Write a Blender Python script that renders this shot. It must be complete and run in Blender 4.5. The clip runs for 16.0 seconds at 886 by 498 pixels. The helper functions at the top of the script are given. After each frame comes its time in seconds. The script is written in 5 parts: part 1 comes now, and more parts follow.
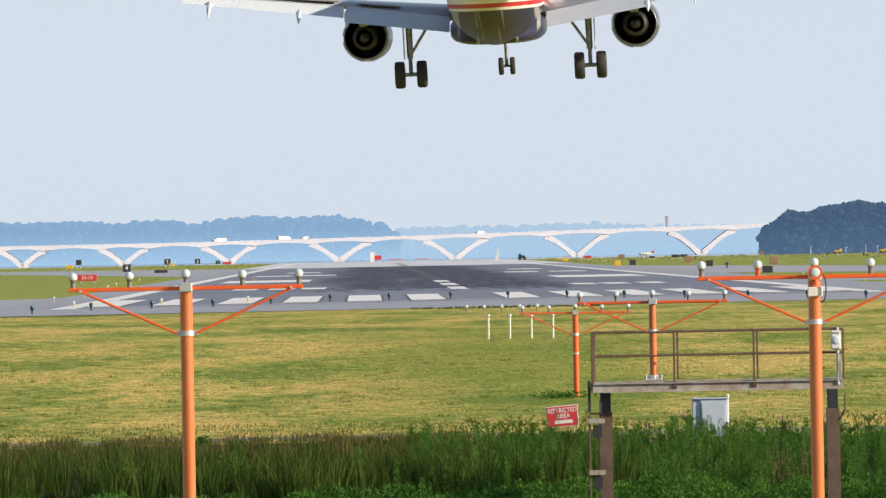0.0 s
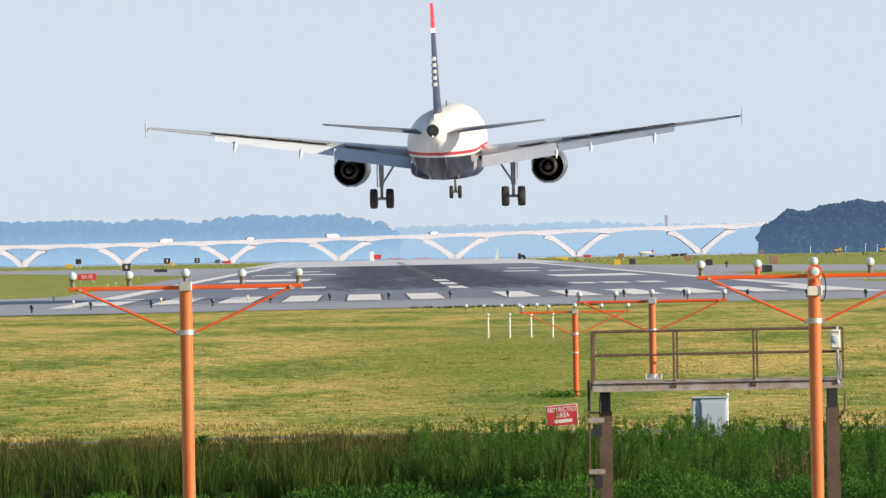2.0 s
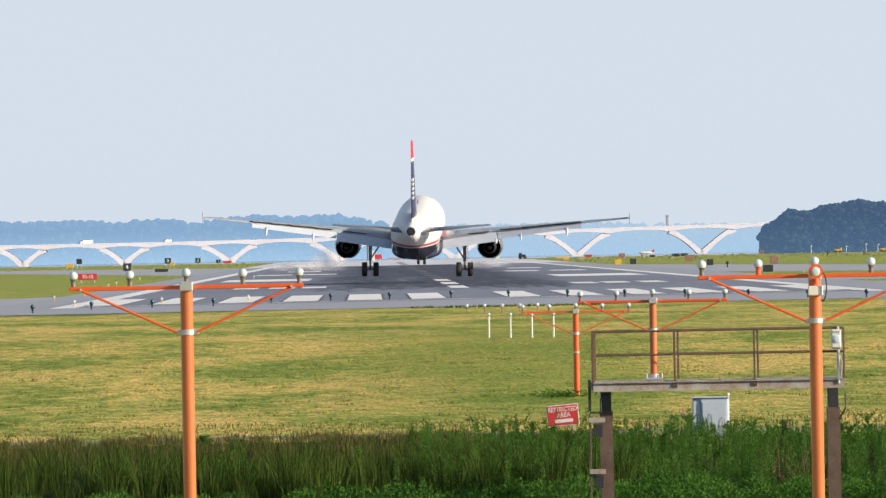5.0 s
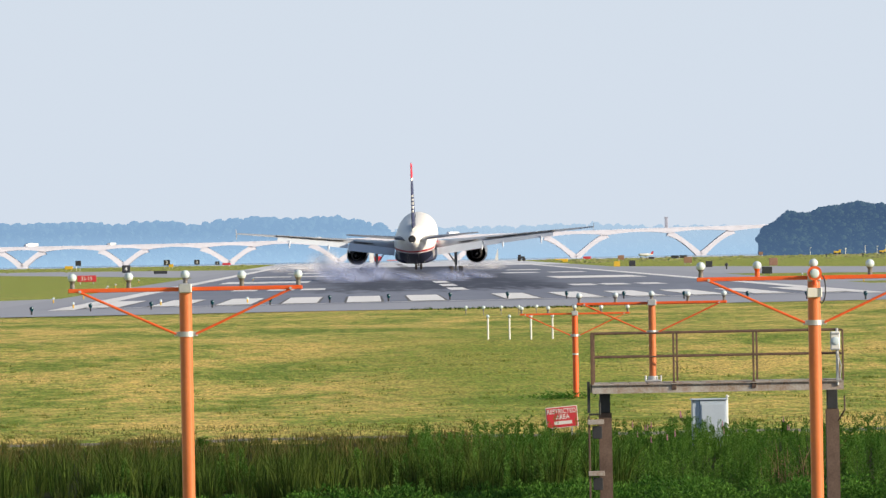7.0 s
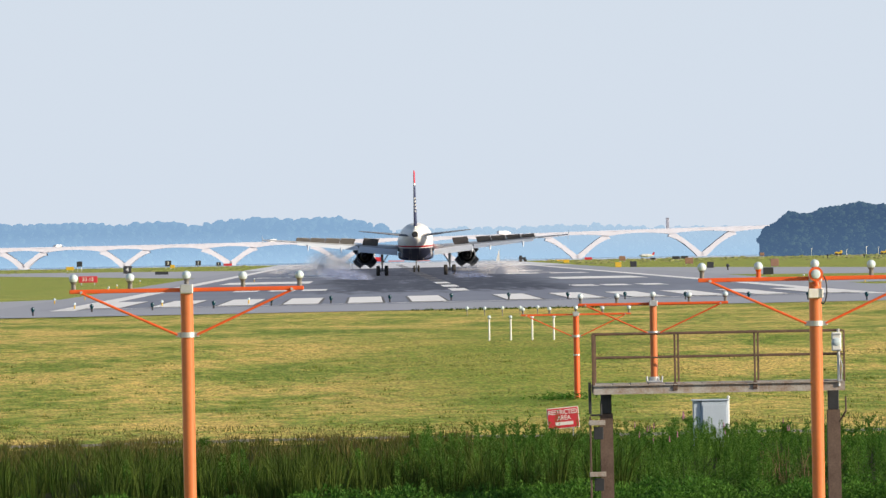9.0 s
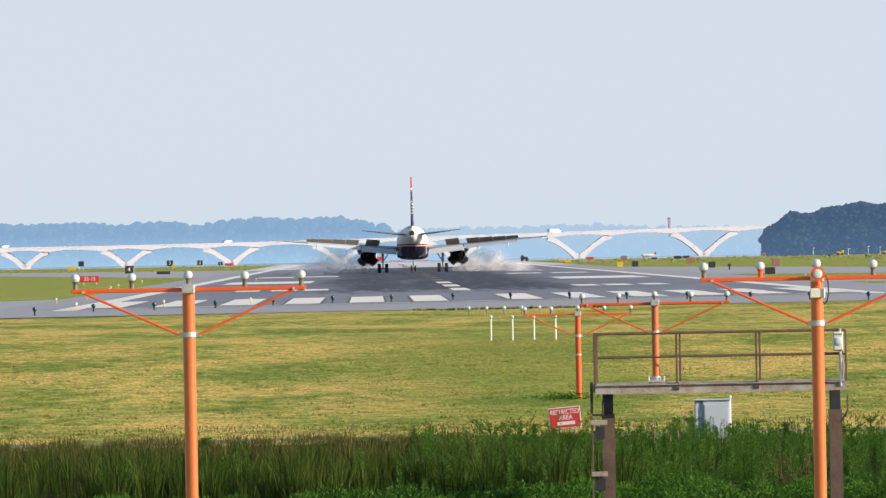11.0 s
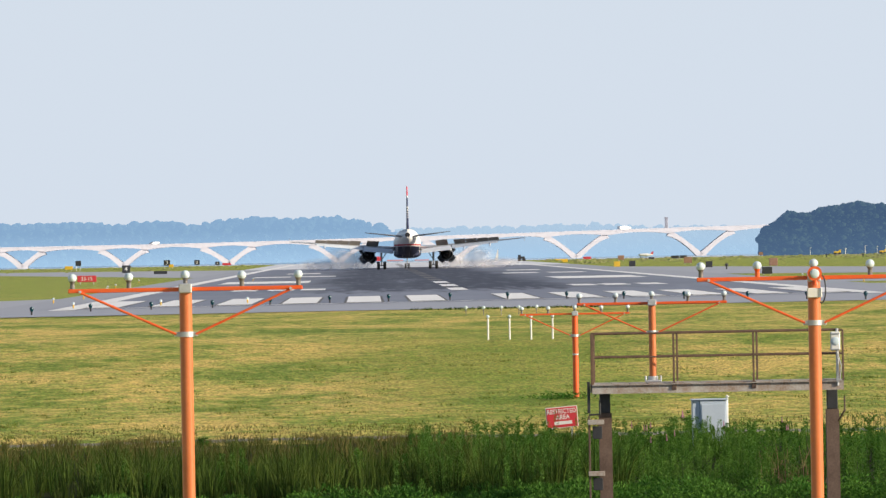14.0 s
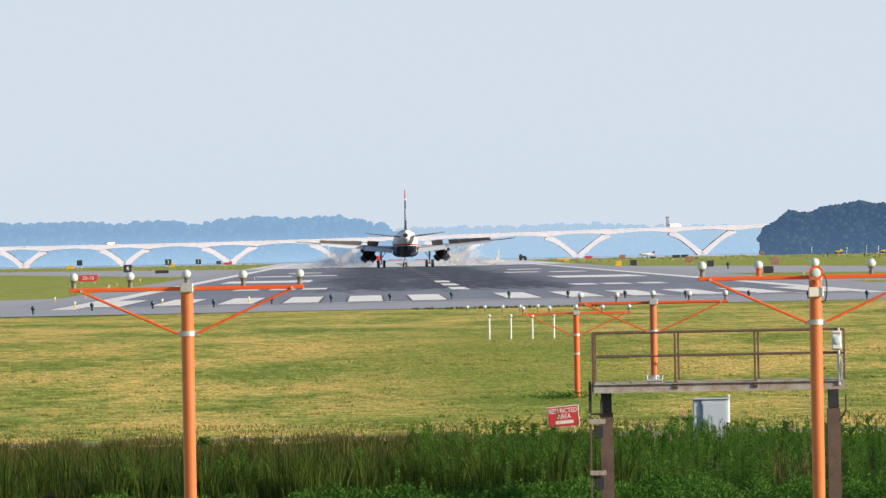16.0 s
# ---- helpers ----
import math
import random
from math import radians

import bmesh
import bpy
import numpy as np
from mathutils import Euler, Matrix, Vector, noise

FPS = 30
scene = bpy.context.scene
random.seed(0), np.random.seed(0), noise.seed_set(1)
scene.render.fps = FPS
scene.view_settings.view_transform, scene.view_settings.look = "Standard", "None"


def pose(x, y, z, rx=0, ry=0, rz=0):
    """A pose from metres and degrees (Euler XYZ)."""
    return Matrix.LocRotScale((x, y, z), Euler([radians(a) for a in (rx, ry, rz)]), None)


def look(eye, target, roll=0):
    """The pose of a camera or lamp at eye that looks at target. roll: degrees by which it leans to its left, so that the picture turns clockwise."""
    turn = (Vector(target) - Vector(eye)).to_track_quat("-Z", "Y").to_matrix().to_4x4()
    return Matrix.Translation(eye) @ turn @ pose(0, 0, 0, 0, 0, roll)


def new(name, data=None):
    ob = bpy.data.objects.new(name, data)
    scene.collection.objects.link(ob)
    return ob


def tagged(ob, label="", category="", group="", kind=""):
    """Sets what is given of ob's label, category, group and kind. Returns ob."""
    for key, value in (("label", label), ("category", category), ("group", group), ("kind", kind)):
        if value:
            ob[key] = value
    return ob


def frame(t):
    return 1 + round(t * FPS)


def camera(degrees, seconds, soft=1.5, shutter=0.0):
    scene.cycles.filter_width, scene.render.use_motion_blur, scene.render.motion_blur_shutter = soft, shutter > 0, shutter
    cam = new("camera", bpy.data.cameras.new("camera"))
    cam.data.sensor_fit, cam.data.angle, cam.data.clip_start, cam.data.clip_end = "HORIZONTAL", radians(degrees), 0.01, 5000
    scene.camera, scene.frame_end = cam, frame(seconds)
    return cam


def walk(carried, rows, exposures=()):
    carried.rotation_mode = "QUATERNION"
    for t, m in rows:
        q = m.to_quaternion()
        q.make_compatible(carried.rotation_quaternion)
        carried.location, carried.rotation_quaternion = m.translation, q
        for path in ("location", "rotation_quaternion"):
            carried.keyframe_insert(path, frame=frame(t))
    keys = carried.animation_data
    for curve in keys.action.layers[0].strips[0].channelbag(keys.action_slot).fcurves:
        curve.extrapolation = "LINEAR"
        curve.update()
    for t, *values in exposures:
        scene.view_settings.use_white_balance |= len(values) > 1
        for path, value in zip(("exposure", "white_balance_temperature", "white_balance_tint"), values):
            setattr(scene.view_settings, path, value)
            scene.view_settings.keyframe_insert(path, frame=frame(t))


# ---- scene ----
# A landing airliner seen along a runway from beyond the approach lights.
# x: across the runway, y: along it, z: up; the runway surface is z = 0.
EYE = (0.0, 0.0, 2.8)
TURN, TILT, ROLL = 0.5449, -0.0040, -1.05
SWAY = ((0, 0.0, 0.0), (0.5, 0.0, 0.0), (1, 1.0, 0.9), (1.5, 0.0, 0.0), (2, -0.6, -1.5), (2.5, 0, -1.5), (3, 0, -1.5),
        (3.5, 0, -1.3), (4, 0.8, -2.6), (4.6, 0.9, -2.3), (5.8, 0.3, -0.8), (6.5, 0.1, 0.0), (7, -1.0, 1.5), (7.5, -1.6, 1.5),
        (8, -1.5, 2.2), (8.5, -0.1, 3.1), (9, 1.2, 2.9), (9.8, 2.8, 2.7), (10.7, 4.0, 2.5), (11.5, 4.5, 2.5), (12, 4.2, 2.9),
        (12.5, 3.1, 2.8), (13, 1.3, 3.1), (13.5, 0, 3.1), (14, -0.9, 1.8), (14.5, 1.5, 0.0), (15, 1.5, 0), (15.5, 1.5, 0.3), (16, 1.5, 0.7))
cam = camera(6.2765, 16.0, soft=1.4)


def aim(dx, dy):
    # small swings of the tripod head, in units of 1/14300 rad
    a = radians(TURN) - dx / 14300
    b = radians(TILT) + dy / 14300
    return look(EYE, (EYE[0] + 1000 * math.sin(a), EYE[1] + 1000 * math.cos(a), EYE[2] + 1000 * math.tan(b)), ROLL)


walk(cam, [(t, aim(dx, dy)) for t, dx, dy in SWAY])

# ---- light ----
SUN_EL, SUN_AZ = 18.5, 110.0      # degrees; azimuth clockwise from +y
world = bpy.data.worlds.new("world")
scene.world = world
world.use_nodes = True
wn = world.node_tree.nodes
wl = world.node_tree.links
sky = wn.new("ShaderNodeTexSky")
sky.sky_type = "NISHITA"
sky.sun_disc = False
sky.sun_elevation = radians(SUN_EL)
sky.sun_rotation = radians(SUN_AZ)
sky.air_density, sky.dust_density, sky.ozone_density = 1.0, 1.2, 2.0
haze = wn.new("ShaderNodeMix")
haze.data_type = "RGBA"
haze.inputs[7].default_value = (6.85, 7.65, 8.75, 1)
# the summer haze thins out upwards
way = wn.new("ShaderNodeTexCoord")
high = wn.new("ShaderNodeSeparateXYZ")
thin = wn.new("ShaderNodeMapRange")
thin.interpolation_type = "SMOOTHSTEP"
thin.inputs[1].default_value, thin.inputs[2].default_value = 0.0, 0.36
thin.inputs[3].default_value, thin.inputs[4].default_value = 0.94, 0.08
wl.new(way.outputs["Generated"], high.inputs[0])
wl.new(high.outputs[2], thin.inputs[0])
wl.new(thin.outputs[0], haze.inputs[0])
wl.new(sky.outputs[0], haze.inputs[6])
# below the horizon there is only the land's dull light
land = wn.new("ShaderNodeMapRange")
land.inputs[1].default_value, land.inputs[2].default_value = -0.05, -0.012
land.inputs[3].default_value, land.inputs[4].default_value = 0.15, 1.0
wl.new(high.outputs[2], land.inputs[0])
air = wn.new("ShaderNodeVectorMath")
air.operation = "SCALE"
wl.new(haze.outputs[2], air.inputs[0])
wl.new(land.outputs[0], air.inputs["Scale"])
wl.new(air.outputs[0], wn["Background"].inputs[0])
wn["Background"].inputs[1].default_value = 0.076
sun = new("sun", bpy.data.lights.new("sun", "SUN"))
sun.data.energy, sun.data.angle, sun.data.color = 5.0, radians(0.6), (1.0, 0.85, 0.64)
sv = Vector((math.sin(radians(SUN_AZ)) * math.cos(radians(SUN_EL)), math.cos(radians(SUN_AZ)) * math.cos(radians(SUN_EL)), math.sin(radians(SUN_EL))))
sun.matrix_world = look(sv * 200, (0, 0, 0))
scene.view_settings.exposure = 0.4


# ---- materials ----
def mat(name, a, b=None, scale=3.0, rough=0.6, metal=0.0, bump=0.0, stretch=(1, 1, 1), vary=0.0, coat=0.0):
    """A surface with two colours mingled by noise at two scales, and a fine relief."""
    m = bpy.data.materials.new(name)
    m.use_nodes = True
    n, l = m.node_tree.nodes, m.node_tree.links
    p = n["Principled BSDF"]
    p.inputs["Roughness"].default_value = rough
    p.inputs["Metallic"].default_value = metal
    p.inputs["Coat Weight"].default_value = coat
    b = b or tuple(0.8 * c for c in a)
    tc = n.new("ShaderNodeTexCoord")
    mp = n.new("ShaderNodeMapping")
    mp.inputs["Scale"].default_value = stretch
    l.new(tc.outputs["Object"], mp.inputs[0])
    big = n.new("ShaderNodeTexNoise")
    big.inputs["Scale"].default_value = scale
    big.inputs["Detail"].default_value = 6
    small = n.new("ShaderNodeTexNoise")
    small.inputs["Scale"].default_value = scale * 9
    small.inputs["Detail"].default_value = 4
    for t in (big, small):
        l.new(mp.outputs[0], t.inputs["Vector"])
    mean = n.new("ShaderNodeMix")
    mean.inputs[0].default_value = 0.4
    l.new(big.outputs[0], mean.inputs[2])
    l.new(small.outputs[0], mean.inputs[3])
    ramp = n.new("ShaderNodeValToRGB")
    ramp.color_ramp.elements[0].position, ramp.color_ramp.elements[1].position = 0.35, 0.65
    ramp.color_ramp.elements[0].color, ramp.color_ramp.elements[1].color = (*a, 1), (*b, 1)
    l.new(mean.outputs[0], ramp.inputs[0])
    out = ramp.outputs[0]
    if vary:
        geo = n.new("ShaderNodeNewGeometry")
        hs = n.new("ShaderNodeHueSaturation")
        mr = n.new("ShaderNodeMapRange")
        mr.inputs[3].default_value, mr.inputs[4].default_value = 1 - vary, 1 + vary
        l.new(geo.outputs["Random Per Island"], mr.inputs[0])
        l.new(mr.outputs[0], hs.inputs["Value"])
        l.new(out, hs.inputs["Color"])
        out = hs.outputs[0]
    l.new(out, p.inputs["Base Color"])
    if bump:
        bp = n.new("ShaderNodeBump")
        bp.inputs["Strength"].default_value = bump
        bp.inputs["Distance"].default_value = 0.02
        l.new(small.outputs[0], bp.inputs["Height"])
        l.new(bp.outputs[0], p.inputs["Normal"])
    return m


def leafy(name, a, b, scale=0.6, vary=0.35):
    """Foliage: part of the light goes through."""
    m = mat(name, a, b, scale, 0.7, vary=vary)
    n, l = m.node_tree.nodes, m.node_tree.links
    p = n["Principled BSDF"]
    p.inputs["Specular IOR Level"].default_value = 0.15
    tr = n.new("ShaderNodeBsdfTranslucent")
    l.new(p.inputs["Base Color"].links[0].from_socket, tr.inputs[0])
    mx = n.new("ShaderNodeMixShader")
    mx.inputs[0].default_value = 0.28
    l.new(p.outputs[0], mx.inputs[1])
    l.new(tr.outputs[0], mx.inputs[2])
    l.new(mx.outputs[0], n["Material Output"].inputs[0])
    return m


def glow(name, colour, strength):
    m = mat(name, colour)
    p = m.node_tree.nodes["Principled BSDF"]
    p.inputs["Emission Color"].default_value = (*colour, 1)
    p.inputs["Emission Strength"].default_value = strength
    return m


def bands(name, steps, rough=0.42, axis=2, grime=0.1):
    """Paint in horizontal bands on an object: steps of (height, colour), upwards."""
    m = mat(name, (1, 1, 1), (1, 1, 1), 1.3, rough, coat=0.05)
    n, l = m.node_tree.nodes, m.node_tree.links
    sep = n.new("ShaderNodeSeparateXYZ")
    tc = n.new("ShaderNodeTexCoord")
    l.new(tc.outputs["Object"], sep.inputs[0])
    col = None
    for z, c in steps:
        if col is None:
            base = n.new("ShaderNodeRGB")
            base.outputs[0].default_value = (*c, 1)
            col = base.outputs[0]
            continue
        gt = n.new("ShaderNodeMath")
        gt.operation = "GREATER_THAN"
        l.new(sep.outputs[axis], gt.inputs[0])
        gt.inputs[1].default_value = z
        mx = n.new("ShaderNodeMix")
        mx.data_type = "RGBA"
        l.new(gt.outputs[0], mx.inputs[0])
        l.new(col, mx.inputs[6])
        mx.inputs[7].default_value = (*c, 1)
        col = mx.outputs[2]
    dirt = n.new("ShaderNodeMix")
    dirt.data_type = "RGBA"
    dirt.blend_type = "MULTIPLY"
    dirt.inputs[0].default_value = 1
    noi = n.new("ShaderNodeTexNoise")
    noi.inputs["Scale"].default_value = 0.9
    noi.inputs["Detail"].default_value = 8
    mr = n.new("ShaderNodeMapRange")
    mr.inputs[3].default_value, mr.inputs[4].default_value = 1 - 2 * grime, 1.0
    l.new(tc.outputs["Object"], noi.inputs["Vector"])
    l.new(noi.outputs[0], mr.inputs[0])
    l.new(mr.outputs[0], dirt.inputs[7])
    l.new(col, dirt.inputs[6])
    n["Principled BSDF"].inputs["Specular IOR Level"].default_value = 0.15
    l.new(dirt.outputs[2], n["Principled BSDF"].inputs["Base Color"])
    return m


M_ORANGE = mat("orange_paint", (0.78, 0.10, 0.015), (0.70, 0.13, 0.03), 2.0, 0.45, bump=0.05)
M_POLE = mat("faded_orange_pole", (0.62, 0.185, 0.062), (0.54, 0.15, 0.05), 1.5, 0.34, bump=0.04, coat=0.25)
M_STEEL = mat("galvanised_steel", (0.62, 0.64, 0.66), (0.48, 0.50, 0.53), 8, 0.42, 0.5, 0.1)
M_WHITE = mat("white_paint", (0.80, 0.80, 0.78), (0.70, 0.70, 0.68), 5, 0.5)
M_GLASS = mat("frosted_lens", (0.66, 0.76, 0.82), (0.54, 0.65, 0.71), 6, 0.15, coat=0.6)
M_RUST = mat("rusted_steel", (0.095, 0.062, 0.05), (0.18, 0.125, 0.10), 3, 0.75, 0.2, 0.3)
M_RAIL = mat("dark_rusty_rail", (0.095, 0.062, 0.048), (0.19, 0.115, 0.075), 5, 0.7, 0.2, 0.2)
M_SOCKET = mat("dark_lamp_holder", (0.16, 0.155, 0.15), (0.24, 0.23, 0.22), 9, 0.5, 0.4)
M_DECK = mat("weathered_steel_channel", (0.46, 0.455, 0.45), (0.27, 0.19, 0.14), 3, 0.65, 0.1, 0.2)
M_BLACK = mat("black_paint", (0.025, 0.027, 0.032), (0.04, 0.042, 0.05), 6, 0.5)
M_RED = mat("red_sign_paint", (0.62, 0.035, 0.05), (0.55, 0.04, 0.05), 4, 0.45)
# red paled to pink: the haze over the runway's end is in the colour
M_HAZED_RED = mat("hazed_red_paint", (0.50, 0.22, 0.25), (0.45, 0.24, 0.27), 4, 0.6)
M_YELLOW = mat("yellow_paint", (0.75, 0.47, 0.03), (0.62, 0.40, 0.04), 4, 0.5)
M_BROWN = mat("brown_panel", (0.24, 0.13, 0.09), (0.32, 0.19, 0.13), 3, 0.7)
M_GREY = mat("grey_painted_metal", (0.42, 0.45, 0.50), (0.36, 0.39, 0.44), 5, 0.5, 0.1, 0.05)
M_CAB = mat("pale_cabinet_paint", (0.50, 0.58, 0.70), (0.44, 0.52, 0.63), 3, 0.45, 0.0, 0.05)
M_TEAL = mat("green_lamp_glass", (0.008, 0.045, 0.06), (0.012, 0.075, 0.085), 8, 0.15)
M_RUBBER = mat("tyre_rubber", (0.022, 0.021, 0.021), (0.045, 0.042, 0.04), 6, 0.8, bump=0.2)
M_HUB = mat("wheel_hub", (0.45, 0.45, 0.46), (0.3, 0.3, 0.31), 8, 0.4, 0.6)
M_STRUT = mat("gear_leg_metal", (0.34, 0.35, 0.36), (0.18, 0.18, 0.19), 5, 0.4, 0.5)
M_WING = mat("wing_grey_paint", (0.42, 0.45, 0.50), (0.36, 0.39, 0.44), 0.9, 0.35, coat=0.2)
M_FLAP = mat("flap_light_grey", (0.62, 0.68, 0.77), (0.55, 0.61, 0.70), 1.2, 0.38, coat=0.2)
M_SPOIL = mat("spoiler_underside", (0.20, 0.18, 0.16), (0.13, 0.12, 0.11), 2, 0.6)
M_NAC = mat("nacelle_metal", (0.30, 0.32, 0.36), (0.22, 0.24, 0.28), 1.5, 0.3, 0.7)
M_DARK = mat("dark_metal", (0.035, 0.033, 0.033), (0.06, 0.055, 0.05), 3, 0.5, 0.5)
M_BODY = bands("fuselage_paint", ((-9, (0.022, 0.027, 0.055)), (3.22, (0.84, 0.84, 0.85)), (3.34, (0.55, 0.03, 0.04)), (3.52, (0.88, 0.88, 0.88))))


def belly_reflections(m, top):
    """Pale reflections painted as lines drawn aft along the belly."""
    n, l = m.node_tree.nodes, m.node_tree.links
    p = n["Principled BSDF"]
    src = p.inputs["Base Color"].links[0].from_socket
    tc, mp, no, mr, sep, lo, k, mx = (n.new("ShaderNode" + q) for q in ("TexCoord", "Mapping", "TexNoise", "MapRange", "SeparateXYZ", "Math", "Math", "Mix"))
    mp.inputs["Scale"].default_value = (3.6, 0.05, 0.35)
    no.inputs["Detail"].default_value, no.inputs["Scale"].default_value = 3, 1.0
    l.new(tc.outputs["Object"], mp.inputs[0])
    l.new(mp.outputs[0], no.inputs["Vector"])
    mr.inputs[1].default_value, mr.inputs[2].default_value, mr.inputs[4].default_value = 0.57, 0.62, 0.5
    l.new(no.outputs[0], mr.inputs[0])
    l.new(tc.outputs["Object"], sep.inputs[0])
    lo.operation, k.operation, mx.data_type = "LESS_THAN", "MULTIPLY", "RGBA"
    lo.inputs[1].default_value = top
    l.new(sep.outputs[2], lo.inputs[0])
    l.new(mr.outputs[0], k.inputs[0])
    l.new(lo.outputs[0], k.inputs[1])
    l.new(k.outputs[0], mx.inputs[0])
    l.new(src, mx.inputs[6])
    mx.inputs[7].default_value = (0.60, 0.58, 0.56, 1)
    l.new(mx.outputs[2], p.inputs["Base Color"])


belly_reflections(M_BODY, 3.2)
M_BELLY = mat("belly_navy_paint", (0.022, 0.027, 0.055), (0.035, 0.04, 0.075), 1.0, 0.35, coat=0.1)
belly_reflections(M_BELLY, 9.0)
M_BELLY.node_tree.nodes["Principled BSDF"].inputs["Specular IOR Level"].default_value = 0.2
M_FIN = bands("fin_paint", ((-9, (0.82, 0.80, 0.76)), (5.7, (0.05, 0.06, 0.13)), (10.25, (0.80, 0.80, 0.80)), (10.5, (0.62, 0.03, 0.06))))
# pale concrete with the blue cast of distance haze mixed into its colour
M_CONC = mat("hazed_bridge_concrete", (0.42, 0.435, 0.53), (0.37, 0.385, 0.47), 0.05, 0.8)
M_TAILP = mat("tailplane_grey", (0.20, 0.215, 0.25), (0.16, 0.175, 0.21), 0.9, 0.35, coat=0.2)
M_TIN = mat("truck_white", (0.85, 0.86, 0.88), (0.78, 0.80, 0.82), 0.5, 0.5)


# ---- mesh helpers ----
def part(name, bm, material, parent=None, label="", smooth=False):
    me = bpy.data.meshes.new(name)
    if smooth:
        for f in bm.faces:
            f.smooth = True
    bm.to_mesh(me)
    bm.free()
    me.materials.append(material)
    ob = new(name, me)
    ob.parent = parent
    if label:
        ob["label"] = label
    return ob


def thing(name, at, label, category, group="", kind="", turn=0):
    ob = new(name)
    ob.matrix_basis = pose(*at, 0, 0, turn)
    ob.empty_display_size = 0.1
    return tagged(ob, label, category, group, kind)


def box(bm, c, s, m=None, bevel=0.0):
    r = bmesh.ops.create_cube(bm, size=1, matrix=(m or Matrix()) @ Matrix.Translation(c) @ Matrix.Diagonal((*s, 1)))
    if bevel:
        es = list({e for v in r["verts"] for e in v.link_edges})
        bmesh.ops.bevel(bm, geom=es, offset=bevel, segments=1, affect="EDGES")
    return bm


def rod(bm, a, b, ra, rb=None, seg=12):
    a, b = Vector(a), Vector(b)
    d = b - a
    m = Matrix.Translation((a + b) / 2) @ d.to_track_quat("Z", "Y").to_matrix().to_4x4()
    bmesh.ops.create_cone(bm, cap_ends=True, segments=seg, radius1=ra, radius2=ra if rb is None else rb, depth=d.length, matrix=m)
    return bm


def ball(bm, c, r, seg=14, s=(1, 1, 1)):
    bmesh.ops.create_uvsphere(bm, u_segments=seg, v_segments=max(6, seg // 2 + 2), radius=r, matrix=Matrix.Translation(c) @ Matrix.Diagonal((*s, 1)))
    return bm


def loft(bm, rings, close=True, caps=True):
    rows = [[bm.verts.new(p) for p in r] for r in rings]
    k = len(rows[0])
    for a, b in zip(rows, rows[1:]):
        for i in range(k if close else k - 1):
            bm.faces.new((a[i], a[(i + 1) % k], b[(i + 1) % k], b[i]))
    if caps:
        bm.faces.new(rows[0][::-1])
        bm.faces.new(rows[-1])
    bmesh.ops.recalc_face_normals(bm, faces=bm.faces[:])
    return bm


def oval(y, w, h, zc, x=0.0, seg=28):
    return [(x + w * math.cos(2 * math.pi * i / seg), y, zc + h * math.sin(2 * math.pi * i / seg)) for i in range(seg)]


def foil(x, lead, chord, z, thick, drop=0.0, axis="x"):
    """A ring round an aerofoil section."""
    prof = ((0, 0), (0.05, 0.55), (0.25, 1), (0.6, 0.75), (1, 0.06), (1, -0.06), (0.6, -0.4), (0.25, -0.6), (0.05, -0.4))
    if axis == "x":
        return [(x, lead - u * chord, z + v * thick / 2 - drop * u * u) for u, v in prof]
    return [(v * thick / 2, lead - u * chord, z) for u, v in prof]


def sheet(name, poly, z, material, label, category, kind="structure", thick=0.0):
    bm = bmesh.new()
    vs = [bm.verts.new((x, y, z)) for x, y in poly]
    bm.faces.new(vs)
    bmesh.ops.recalc_face_normals(bm, faces=bm.faces[:])
    if bm.faces[:][0].normal.z < 0:
        bmesh.ops.reverse_faces(bm, faces=bm.faces[:])
    return tagged(part(name, bm, material), label, category, "", kind)


def fast(name, verts, faces, material, parent=None):
    me = bpy.data.meshes.new(name)
    me.from_pydata(verts, [], faces)
    me.materials.append(material)
    ob = new(name, me)
    ob.parent = parent
    return ob


# ---- ground, runway, water, distance ----
PROFILE = ((-300, 1.2), (20, 1.1), (50, 0.2), (90, -1.6), (120, -3.4), (165, -3.7), (180, -3.4), (190, -2.95), (200, -2.2), (207, -1.85),
           (232, -1.60), (286, -0.42), (340, -0.10), (378, 0.0), (1850, 0.0), (1900, -4.5), (5000, -6))


def ground_z(x, y):
    z = float(np.interp(y, [p[0] for p in PROFILE], [p[1] for p in PROFILE]))
    if 120 < y < 375:
        z += 0.10 * noise.noise((x * 0.13, y * 0.05, 0)) * min(1, (375 - y) / 60) + 0.03 * noise.noise((x * 0.8, y * 0.3, 3))
    return z


